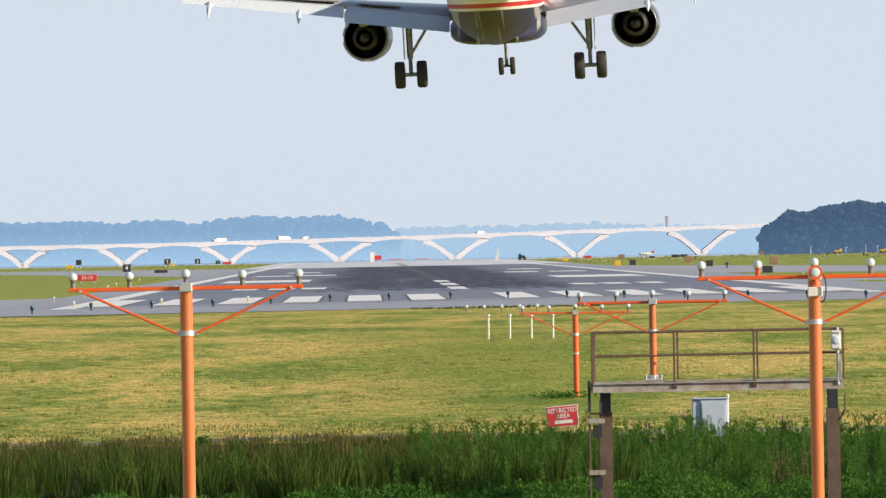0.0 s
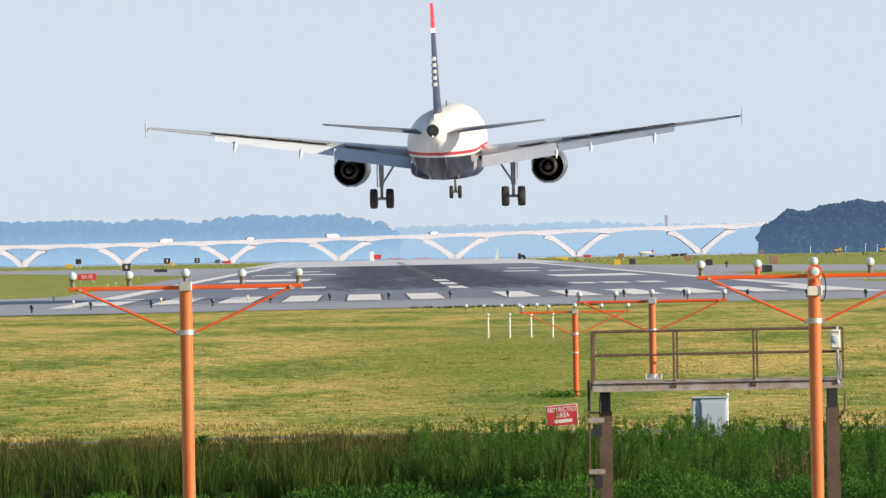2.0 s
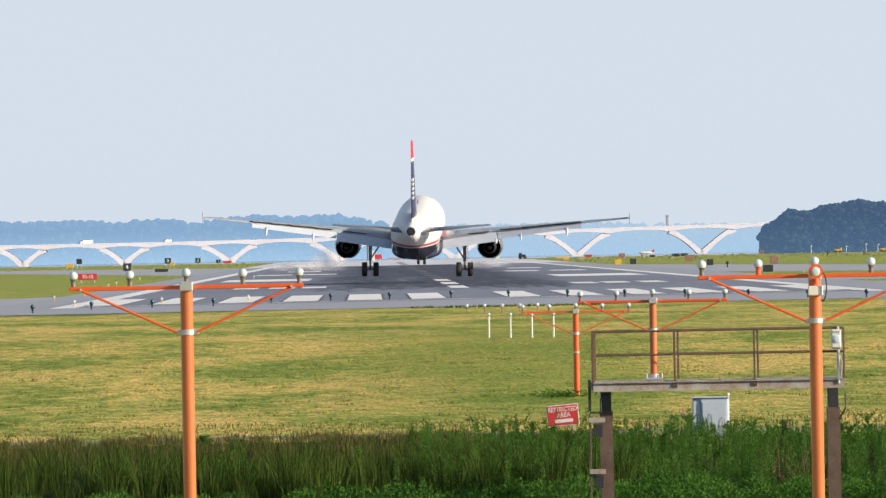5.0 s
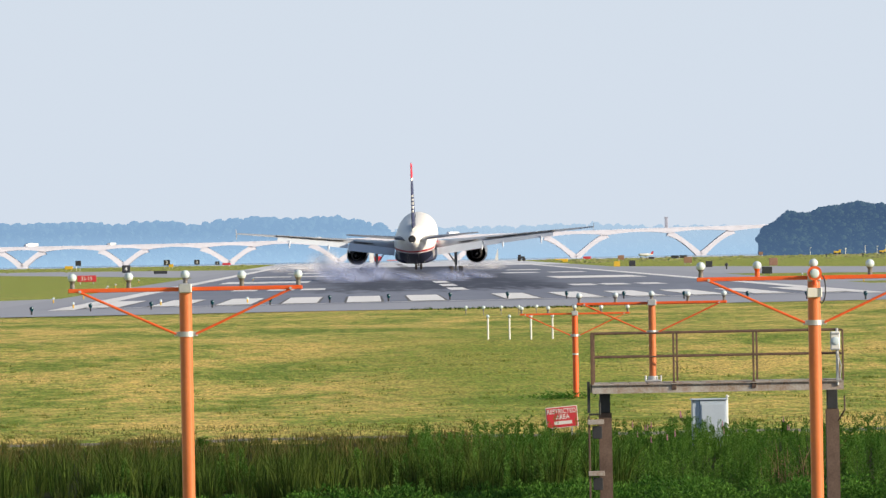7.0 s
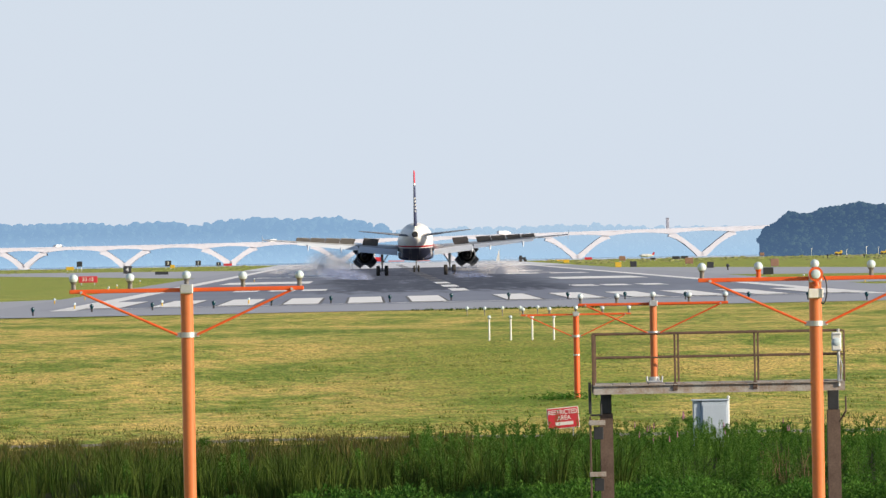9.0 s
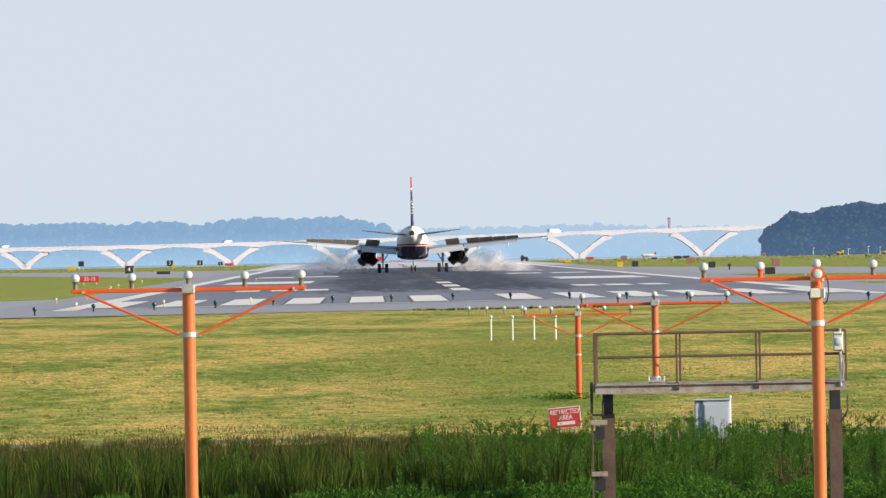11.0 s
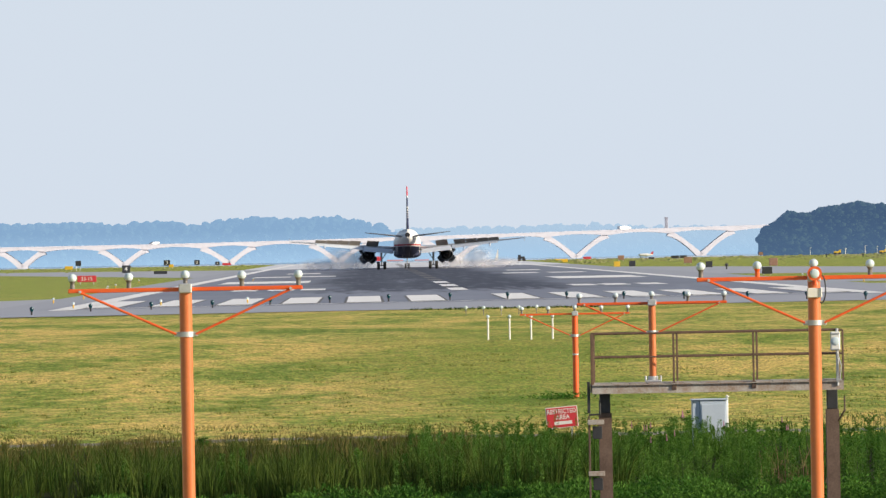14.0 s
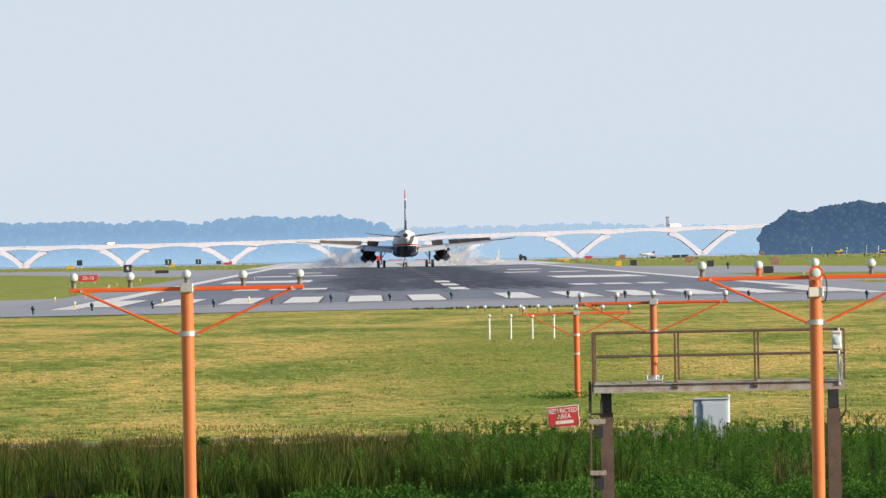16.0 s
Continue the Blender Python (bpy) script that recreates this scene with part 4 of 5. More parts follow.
for x, y in ((-15.6, 430), (-18.6, 480), (-18.2, 520), (-11.2, 440), (-6.6, 448), (-19.6, 610), (-21.4, 690), (-20.8, 650), (34.5, 560), (33.6, 590), (35, 648), (-22.5, 800), (-11.2, 800)):
    p = thing("edge_light", (x, y, 0.02), "small pale yellow edge light at the pavement's edge", "runway light", "edge lights")
    bm = bmesh.new()
    rod(bm, (0, 0, 0), (0, 0, 0.22), 0.04, seg=8)
    part("stem", bm, M_YELLOW, p)
    bm = bmesh.new()
    ball(bm, (0, 0, 0.27), 0.08, 10)
    part("lamp_head", bm, M_GLASS, p)


# ---- airliner ----  origin: on the ground midway between the main wheels; y forward
def make_airliner():
    a = new("airliner")
    tagged(a, "white twin-jet airliner with navy belly, red stripe and navy fin", "airliner")
    moving = {}
    fus = ((16.2, 0.05, 0.05, 3.35), (15.9, 0.45, 0.42, 3.37), (15.2, 0.95, 0.95, 3.45), (14.2, 1.42, 1.45, 3.58), (12.8, 1.78, 1.85, 3.68), (11.0, 1.95, 2.04, 3.75),
           (8, 1.975, 2.07, 3.75), (2, 1.975, 2.07, 3.75), (-4, 1.975, 2.07, 3.75), (-7, 1.93, 1.98, 3.84), (-9.5, 1.75, 1.78, 4.03), (-12, 1.42, 1.46, 4.30), (-14.3, 1.02, 1.06, 4.53),
           (-16.2, 0.60, 0.63, 4.72), (-17.3, 0.36, 0.38, 4.82))
    bm = bmesh.new()
    loft(bm, [oval(*r, seg=40) for r in fus])
    body = part("fuselage", bm, M_BODY, a, "white fuselage with red cheat line over a navy belly", True)
    bm = bmesh.new()
    rod(bm, (0, -17.28, 4.82), (0, -17.62, 4.83), 0.36, 0.31, 20)
    part("tail_cone", bm, M_DARK, body, "dark exhaust ring")
    bm = bmesh.new()
    rod(bm, (0, -17.60, 4.83), (0, -17.66, 4.83), 0.22, 0.22, 16)
    part("exhaust", bm, M_BLACK, body)
    bm = bmesh.new()
    ball(bm, (0.0, -17.62, 4.52), 0.035, 10)
    part("tail_light", bm, M_LAMP, body, "white tail light")
    bm = bmesh.new()
    # a flat-bottomed, round-shouldered hull
    def hull(y, w, h, z):
        ring = []
        for i in range(36):
            c, q = math.cos(2 * math.pi * i / 36), math.sin(2 * math.pi * i / 36)
            ring.append((w * math.copysign(abs(c) ** 0.6, c), y, z + h * math.copysign(abs(q) ** 0.6, q)))
        return ring
    loft(bm, [hull(*r) for r in ((7.2, 0.8, 0.25, 1.95), (6.0, 1.7, 0.55, 2.15), (4, 1.98, 0.66, 2.34), (0, 2.0, 0.68, 2.34), (-2.8, 1.96, 0.64, 2.36), (-4.8, 1.5, 0.42, 2.15), (-5.6, 0.7, 0.15, 2.05))])
    part("belly_fairing", bm, M_BELLY, a, "glossy navy belly fairing", True)
    bm = bmesh.new()
    loft(bm, [[(-0.03, 1.2, 5.80), (0.03, 1.2, 5.80), (0.03, 0.7, 5.80), (-0.03, 0.7, 5.80)], [(-0.015, 0.95, 6.15), (0.015, 0.95, 6.15), (0.015, 0.7, 6.15), (-0.015, 0.7, 6.15)]])
    part("antenna", bm, M_BLACK, body)
    # fin and rudder
    bm = bmesh.new()
    loft(bm, [foil(0, -9.2, 6.3, 5.35, 0.55, axis="z"), foil(0, -11.0, 4.9, 6.6, 0.46, axis="z"), foil(0, -15.35, 1.95, 11.75, 0.22, axis="z"), foil(0, -15.6, 1.6, 11.9, 0.1, axis="z")])
    fin = part("tail_fin", bm, M_FIN, a, "navy fin with red tip and white band", True)
    for i in range(5):
        z = 7.35 + 0.36 * i
        u = (z - 6.6) / 5.15
        bm = bmesh.new()
        y = -15.0 - 1.9 * u
        box(bm, (0.05, y - 0.05, z), (0.26 - 0.08 * u, 1.3, 0.20), bevel=0.02)
        part("white_bar", bm, M_WHITE, fin)
    for s in (-1, 1):
        bm = bmesh.new()
        loft(bm, [foil(s * x, l, c, z, t) for x, l, c, z, t in ((0.7, -11.9, 3.9, 4.62, 0.40), (3.4, -13.6, 2.6, 4.93, 0.26), (6.1, -15.25, 1.35, 5.24, 0.13), (6.22, -15.45, 1.0, 5.26, 0.05))])
        part("tailplane", bm, M_TAILP, a, "", True)
    # wings with flaps, spoilers, fairings
    for s in (-1, 1):
        root = Vector((s * 1.7, 0, 2.5))

        def w(x):
            # leading edge, chord, height of the wing at span x, in the wing's own space
            lead = 5.3 - (x - 1.7) * 0.515
            trail = -0.55 if x < 6.4 else -0.55 - (x - 6.4) * 0.27
            z = float(np.interp(x, (1.7, 6.4, 11, 17.05), (2.90, 3.50, 3.99, 4.64)))
            return lead, lead - trail, z
        bm = bmesh.new()
        rings = []
        for x, t in ((1.7, 0.95), (4, 0.72), (6.4, 0.52), (9, 0.42), (12, 0.33), (15, 0.24), (16.9, 0.17), (17.05, 0.06)):
            lead, chord, z = w(x)
            rings.append(foil(s * (x - 1.7), lead, chord * (0.86 if x < 13.4 else 1.0), z - 2.5, t))
        loft(bm, rings)
        wing = part("wing", bm, M_WING, a, "light grey wing with drooped flaps", True)
        wing.matrix_basis = Matrix.Translation(root)
        moving[("wing", s)] = wing
        for x0, x1, c, name in ((2.05, 6.35, 1.32, "inner_flap"), (6.5, 13.2, 0.80, "outer_flap")):
            bm = bmesh.new()
            rings = []
            for x in (x0, (x0 + x1) / 2, x1):
                lead, chord, z = w(x)
                cc = c * (1 if name[0] == "i" else 1.2 - 0.45 * (x - x0) / (x1 - x0))
                te = lead - chord * 0.84
                ca, sa = math.cos(radians(29)), math.sin(radians(29))
                ring = []
                for u, v in ((0, 0), (0.1, 0.07), (0.4, 0.08), (1, 0.012), (1, -0.012), (0.4, -0.05), (0.1, -0.05)):
                    ring.append((s * (x - 1.7), te - cc * (u * ca - v * sa), z - 2.5 - 0.02 - cc * (u * sa - v * ca)))
                rings.append(ring)
            loft(bm, rings)
            part(name, bm, M_FLAP, wing, "pale lowered flap")
        for x, size in ((6.35, 0.9), (8.35, 0.75), (12.05, 0.7)):
            lead, chord, z = w(x)
            bm = bmesh.new()
            y0 = lead - chord * 0.55
            loft(bm, [oval(y0 - d, 0.17 * r * size, 0.24 * r * size, z - 2.5 - 0.25 - drop, s * (x - 1.7), 12) for d, r, drop in ((0, 0.1, 0), (0.5, 0.8, 0.03), (1.2, 1, 0.12), (1.9, 0.75, 0.35), (2.4, 0.1, 0.62))])
            part("flap_fairing", bm, M_FLAP, wing, "", True)
        for k, (x0, x1) in enumerate(((4.3, 6.0), (6.95, 8.55), (8.6, 10.2), (10.25, 11.85), (11.9, 13.4))):
            (l0, c0, z0), (l1, c1, z1) = w(x0), w(x1)
            h0 = Vector((s * (x0 - 1.7), l0 - c0 * 0.60, z0 - 2.5 + 0.15))
            h1 = Vector((s * (x1 - 1.7), l1 - c1 * 0.60, z1 - 2.5 + 0.12))
            ax = (h1 - h0).normalized() * s
            yv = Vector((0, 0, 1)).cross(ax).normalized()
            rot = Matrix((ax, yv, ax.cross(yv))).transposed().to_4x4()
            base = Matrix.Translation((h0 + h1) / 2) @ rot
            bm = bmesh.new()
            ln = 0.26 * (c0 + c1) / 2
            box(bm, (0, -ln / 2, 0), ((h1 - h0).length, ln, 0.045), bevel=0.01)
            sp = part("spoiler", bm, M_SPOIL, wing, "spoiler panel, brown-grey inside")
            bm = bmesh.new()
            box(bm, (0, -ln / 2, 0.034), ((h1 - h0).length + 0.02, ln + 0.03, 0.02), bevel=0.004)
            part("top_skin", bm, M_WING, sp)
            sp.matrix_basis = base
            moving[("spoiler", s, k)] = (sp, base)
        lead, chord, z = w(17.0)
        bm = bmesh.new()
        loft(bm, [[(s * 15.34, lead - 0.1, z - 2.5), (s * 15.40, lead - 0.1, z - 2.5), (s * 15.40, lead - 1.5, z - 2.5), (s * 15.34, lead - 1.5, z - 2.5)],
                  [(s * 15.40, lead - 0.9, z - 2.0), (s * 15.43, lead - 0.9, z - 2.0), (s * 15.43, lead - 1.6, z - 2.0), (s * 15.40, lead - 1.6, z - 2.0)]])
        loft(bm, [[(s * 15.34, lead - 0.1, z - 2.5), (s * 15.40, lead - 0.1, z - 2.5), (s * 15.40, lead - 1.5, z - 2.5), (s * 15.34, lead - 1.5, z - 2.5)],
                  [(s * 15.36, lead - 0.8, z - 3.0), (s * 15.39, lead - 0.8, z - 3.0), (s * 15.39, lead - 1.5, z - 3.0), (s * 15.36, lead - 1.5, z - 3.0)]])
        part("wingtip_fence", bm, M_WING, wing)
        # engine: shell open at both ends, dark duct, core and plug
        ex, ez = s * 5.75, 2.19
        bm = bmesh.new()
        prof = ((7.1, 0.85), (7.35, 0.92), (7.2, 0.98), (6.2, 1.05), (4.8, 1.05), (3.4, 0.97), (2.55, 0.91), (2.55, 0.885), (3.4, 0.87), (5.0, 0.84), (6.4, 0.82))
        rings = [[(ex + r * math.cos(q), y, ez + r * math.sin(q)) for q in np.linspace(0, 2 * math.pi, 33)[:-1]] for y, r in prof]
        loft(bm, rings + rings[:1], caps=False)
        eng = part("engine", bm, M_NAC, a, "dark grey metal engine nacelle", True)
        bm = bmesh.new()
        rod(bm, (ex, 6.2, ez), (ex, 6.0, ez), 0.825, 0.825, 28)
        part("fan", bm, M_DARK, eng)
        # a dark sleeve added inside the duct
        bm = bmesh.new()
        loft(bm, [oval(y, r, r, ez, ex, 32) for y, r in ((2.62, 0.875), (3.4, 0.86), (5.0, 0.83), (6.0, 0.81))], caps=False)
        part("duct_liner", bm, M_DARK, eng, "", True)
        bm = bmesh.new()
        loft(bm, [oval(y, r, r, ez, ex, 24) for y, r in ((5.9, 0.4), (4.5, 0.62), (3.0, 0.60), (1.75, 0.42), (1.75, 0.36), (2.6, 0.36))], caps=False)
        part("core_nozzle", bm, M_DARK, eng, "", True)
        bm = bmesh.new()
        loft(bm, [oval(y, r, r, ez, ex, 18) for y, r in ((2.7, 0.27), (1.9, 0.24), (1.3, 0.10), (1.15, 0.02))])
        part("exhaust_plug", bm, M_DARK, eng, "", True)
        bm = bmesh.new()
        loft(bm, [[(ex - 0.17, 5.6, ez + 1.05), (ex + 0.17, 5.6, ez + 1.05), (ex + 0.17, 1.2, ez + 0.5), (ex - 0.17, 1.2, ez + 0.5)],
                  [(ex - 0.14, 4.4, ez + 1.45), (ex + 0.14, 4.4, ez + 1.45), (ex + 0.14, 0.0, ez + 0.75), (ex - 0.14, 0.0, ez + 0.75)]])
        part("pylon", bm, M_WING, a)
        for k in range(4):
            q = radians(45 + 90 * k)
            base = Matrix.Translation((ex + 0.99 * math.cos(q), 3.55, ez + 0.99 * math.sin(q))) @ pose(0, 0, 0, 0, 90 - math.degrees(q), 0)
            bm = bmesh.new()
            rings = []
            for y in (-0.6, 0.0, 0.45):
                ring = [((1.01 + dr) * math.sin(b), y, (1.01 + dr) * math.cos(b) - 1.01) for dr, bs in ((0.03, np.linspace(-0.62, 0.62, 7)), (-0.02, np.linspace(0.62, -0.62, 7))) for b in bs]
                rings.append([(px * (1 + 0.05 * y), py, pz + 0.07 * y) for px, py, pz in ring])
            loft(bm, rings)
            d = part("reverser_door", bm, M_NAC, eng)
            d.matrix_basis = base
            moving[("door", s, k)] = (d, base)
        # main gear
        gx = s * 3.795
        bm = bmesh.new()
        rod(bm, (gx, 0, 2.75), (gx, 0, 1.25), 0.15, 0.13, 14)
        rod(bm, (gx, 0, 1.3), (gx, 0, 0.55), 0.085, 0.085, 14)
        rod(bm, (gx - 0.5, 0, 0.57), (gx + 0.5, 0, 0.57), 0.085, seg=12)
        leg = part("main_gear_leg", bm, M_STRUT, a, "grey metal landing gear leg")
        bm = bmesh.new()
        rod(bm, (gx, 0.05, 1.35), (gx - s * 0.75, 0.1, 2.5), 0.06, seg=10)
        part("side_brace", bm, M_STRUT, leg)
        bm = bmesh.new()
        rod(bm, (gx, -0.15, 1.25), (gx, -0.42, 0.95), 0.035, seg=8)
        rod(bm, (gx, -0.42, 0.95), (gx, -0.1, 0.62), 0.035, seg=8)
        part("torque_link", bm, M_STRUT, leg)
        bm = bmesh.new()
        box(bm, (gx + s * 0.24, 0, 1.95), (0.05, 0.75, 1.45), bevel=0.015)
        part("gear_door", bm, M_FLAP, leg)
        for dx in (-0.465, 0.465):
            wheel(a, gx + dx, 0, 0.57, 0.215, moving)
    bm = bmesh.new()
    rod(bm, (0, 11.04, 2.3), (0, 11.04, 0.53), 0.085, 0.075, 12)
    rod(bm, (-0.3, 11.04, 0.53), (0.3, 11.04, 0.53), 0.05, seg=10)
    leg = part("nose_gear_leg", bm, M_STRUT, a, "grey metal nose gear leg")
    bm = bmesh.new()
    rod(bm, (0, 10.95, 1.2), (0, 10.0, 2.1), 0.05, seg=8)
    part("drag_brace", bm, M_STRUT, leg)
    for dx in (-0.25, 0.25):
        wheel(a, dx, 11.04, 0.38, 0.11, moving, 0.15)
    return a, moving


def wheel(a, x, y, r, half, moving, lift=0.0):
    bm = bmesh.new()
    prof = ((0.55, -0.75), (0.80, -1), (0.94, -0.92), (1, -0.55), (1, 0.55), (0.94, 0.92), (0.80, 1), (0.55, 0.75))
    rings = [[(w * half, r * k * math.cos(q), r * k * math.sin(q)) for q in np.linspace(0, 2 * math.pi, 29)[:-1]] for k, w in prof]
    loft(bm, rings + rings[:1], caps=False)
    ob = part("wheel", bm, M_RUBBER, a, "black tyre", True)
    ob.matrix_basis = pose(x, y, r + lift)
    bm = bmesh.new()
    rod(bm, (-half * 0.7, 0, 0), (half * 0.7, 0, 0), r * 0.56, seg=20)
    part("rim", bm, M_HUB, ob)
    moving[("wheel", x, y)] = (ob, x, y, r)
    return ob


M_LAMP = glow("tail_lamp_glass", (1.0, 0.95, 0.85), 2.0)
AIRLINER, MOVING = make_airliner()



# ---- plants ----
M_BLADE = leafy("field_grass_blades", (0.30, 0.32, 0.06), (0.60, 0.46, 0.17), 0.25, 0.2)
M_REED = leafy("reed_blades", (0.022, 0.062, 0.007), (0.088, 0.122, 0.020), 0.5, 0.65)
M_GREENER = leafy("coarse_grass_blades", (0.026, 0.085, 0.009), (0.075, 0.15, 0.02), 0.5, 0.65)
M_OLIVE = leafy("olive_reed_tops", (0.085, 0.092, 0.024), (0.16, 0.125, 0.045), 0.6, 0.35)
M_DRY = leafy("dry_stems", (0.22, 0.13, 0.09), (0.30, 0.19, 0.12), 1.0, 0.3)
M_LEAF = leafy("weed_leaves", (0.036, 0.122, 0.014), (0.108, 0.215, 0.032), 0.7, 0.28)
M_BUSH = leafy("bush_leaves", (0.030, 0.11, 0.013), (0.09, 0.20, 0.027), 0.9, 0.5)
M_FRESH = leafy("fresh_weed_leaves", (0.058, 0.16, 0.022), (0.13, 0.24, 0.042), 0.7, 0.3)
M_TUFT = leafy("tuft_blades", (0.11, 0.165, 0.026), (0.19, 0.20, 0.045), 0.5, 0.3)
M_PINK = leafy("pink_blossom", (0.36, 0.17, 0.24), (0.42, 0.22, 0.28), 1.0, 0.2)
rng = np.random.default_rng(4)


def crest(x, y, seed):
    """Height of the weeds: their tops fall off towards the water more gently than the bank."""
    return max(0.24, (2.60 if x < 4.2 else 2.68) - 0.0223 * y + 0.34 * noise.noise((x * 0.5, y * 0.25, seed)) + 0.22 * noise.noise((x * 1.7, y * 0.5, seed)) - ground_z(x, y))


def blade(verts, faces, x, y, z, h, dx, dy, width):
    q = rng.uniform(0, 3.14)
    wx, wy = math.cos(q) * width / 2, math.sin(q) * width / 2
    o = len(verts)
    verts += [(x - wx, y - wy, z), (x + wx, y + wy, z), (x + 0.35 * dx + wx * 0.8, y + 0.35 * dy + wy * 0.8, z + h * 0.62), (x + 0.35 * dx - wx * 0.8, y + 0.35 * dy - wy * 0.8, z + h * 0.62),
              (x + dx, y + dy, z + h)]
    faces += [(o, o + 1, o + 2, o + 3), (o + 3, o + 2, o + 4)]


def turf(name, n, xr, yr, hr, width, material, label, lean):
    verts, faces = [], []
    for _ in range(n):
        x, y, h, a = rng.uniform(*xr), rng.uniform(*yr), rng.uniform(*hr), rng.uniform(0, 6.28)
        blade(verts, faces, x, y, ground_z(x, y) - 0.01, h, math.cos(a) * h * lean, math.sin(a) * h * lean, width)
    return tagged(fast(name, verts, faces, material), label, "grass", "", "stuff")


def clumped(name, clumps, per, xr, yr, tall, width, material, label, spread=0.16, fan=0.45, seed=1, low=0.45):
    """Reeds and coarse grass growing in fanned clumps of unequal height."""
    verts, faces = [], []
    for _ in range(clumps):
        cx, cy = rng.uniform(*xr), rng.uniform(*yr)
        top = crest(cx, cy, seed) * (0.42 + 0.72 * rng.uniform(0, 1) ** 0.7) * tall
        for _ in range(per):
            a, d = rng.uniform(0, 6.28), spread * rng.uniform(0, 1) ** 0.5
            h = top * rng.uniform(low, 1.0)
            x, y = cx + d * math.cos(a), cy + d * math.sin(a)
            k = fan * h * rng.uniform(0.05, 1) ** 1.5
            b = a + rng.normal(0, 0.5)
            blade(verts, faces, x, y, ground_z(x, y) - 0.02, h, math.cos(b) * k, math.sin(b) * k, width * rng.uniform(0.7, 1.3))
    return tagged(fast(name, verts, faces, material), label, "reeds", "", "stuff")


def leaf(verts, faces, c, d, s):
    d = Vector(d).normalized()
    e = d.cross(Vector((rng.normal(), rng.normal(), rng.normal()))).normalized() * s * 0.17
    m, o = Vector(c), len(verts)
    d = d * s
    verts += [tuple(m), tuple(m + d * 0.45 + e), tuple(m + d), tuple(m + d * 0.45 - e)]
    faces.append((o, o + 1, o + 2, o + 3))


def leafy_stand(name, plants, xr, yr, tall, size, material, label, seed=5, per=320):
    """Many upright weeds, each a spire of leaves that narrows to its tip."""
    verts, faces = [], []
    for _ in range(plants):
        cx, cy = rng.uniform(*xr), rng.uniform(*yr)
        h = crest(cx, cy, seed) * rng.uniform(0.35, 1.2) * tall
        z0, r0 = ground_z(cx, cy), rng.uniform(0.07, 0.18)
        for _ in range(per):
            u = rng.uniform(0.12, 1.0) ** 0.8
            a = rng.uniform(0, 6.28)
            r = r0 * (1.15 - u) * rng.uniform(0.2, 1)
            c = (cx + r * math.cos(a), cy + r * math.sin(a), z0 + h * u)
            leaf(verts, faces, c, (math.cos(a), math.sin(a), rng.uniform(-0.3, 1.0)), size * rng.uniform(0.6, 1.3))
    return tagged(fast(name, verts, faces, material), label, "weeds", "", "stuff")


def bush_row(name, n, xr, yr, material, label):
    """Low round bushes whose leaves sit on the outside, with dark hollows between."""
    verts, faces = [], []
    for _ in range(n):
        cx, cy = rng.uniform(*xr), rng.uniform(*yr)
        z0 = ground_z(cx, cy)
        top = 2.70 - 0.0291 * cy + 0.17 * noise.noise((cx * 0.9, cy * 0.4, 8)) + (0.05 if cx > 4 else -0.02 if cx > -1 else -0.13)
        R = rng.uniform(0.28, 0.5)
        cz = top - R * rng.uniform(0.7, 1.8)
        if cz < z0:
            continue
        for _ in range(int(780 * R)):
            v = Vector((rng.normal(), rng.normal(), abs(rng.normal()) * 0.8 + 0.1)).normalized()
            c = Vector((cx, cy, cz)) + Vector((v.x * R * 1.25, v.y * R, v.z * R)) * rng.uniform(0.78, 1.08)
            leaf(verts, faces, c, v + Vector((rng.normal() * 0.7, rng.normal() * 0.7, 0.2)), 0.09 * rng.uniform(0.6, 1.3))
    return tagged(fast(name, verts, faces, material), label, "bushes", "", "stuff")


turf("field_grass", 34000, (-13, 19), (207, 290), (0.015, 0.05), 0.02, M_BLADE, "short mown grass, green and straw coloured", 1.2)
turf("field_grass", 4000, (-15, 21), (206.5, 214), (0.03, 0.10), 0.02, M_OLIVE, "longer uncut grass beside the track", 0.7)
turf("grass_fringe", 420, (2, 11), (374, 378), (0.04, 0.15), 0.06, M_REED, "taller grass fringe at the pavement's edge", 0.7)
verts, faces = [], []
for _ in range(420):
    cx, cy, r = rng.uniform(-13, 19), 207.5 + 62 * rng.uniform(0, 1) ** 1.6, rng.uniform(0.08, 0.35)
    for _ in range(18):
        a, h = rng.uniform(0, 6.28), rng.uniform(0.03, 0.10)
        x, y = cx + rng.normal(0, r), cy + rng.normal(0, 0.5 * r)
        blade(verts, faces, x, y, ground_z(x, y) - 0.01, h, math.cos(a) * h * 0.7, math.sin(a) * h * 0.7, 0.025)
tagged(fast("grass_tufts", verts, faces, M_TUFT), "dark green tufts left standing in the mown grass", "grass", "", "stuff")
clumped("reeds", 1100, 34, (-14, 6), (186.2, 204.3), 1.0, 0.016, M_REED, "tall green reeds at the ditch", 0.17, 0.75)
clumped("reeds", 620, 22, (-14, 3), (195, 205.4), 1.22, 0.014, M_OLIVE, "olive brown reed tops along the track", 0.25, 0.7)
clumped("reeds", 220, 22, (2, 17), (188, 203.5), 1.02, 0.016, M_GREENER, "coarse grass between leafy weeds", 0.2, 0.8, 5)
clumped("dry_weeds", 9, 16, (8.3, 11.2), (187, 194), 0.95, 0.014, M_DRY, "reddish brown dry stems among the weeds", 0.3, 0.8, 5)
leafy_stand("leafy_weeds", 560, (1.0, 15), (187, 202.5), 1.05, 0.046, M_LEAF, "dense green leafy weeds around the sign")
leafy_stand("leafy_weeds", 150, (0.5, 15), (185.5, 189.5), 0.80, 0.055, M_FRESH, "fresh yellow-green weeds at the ditch")
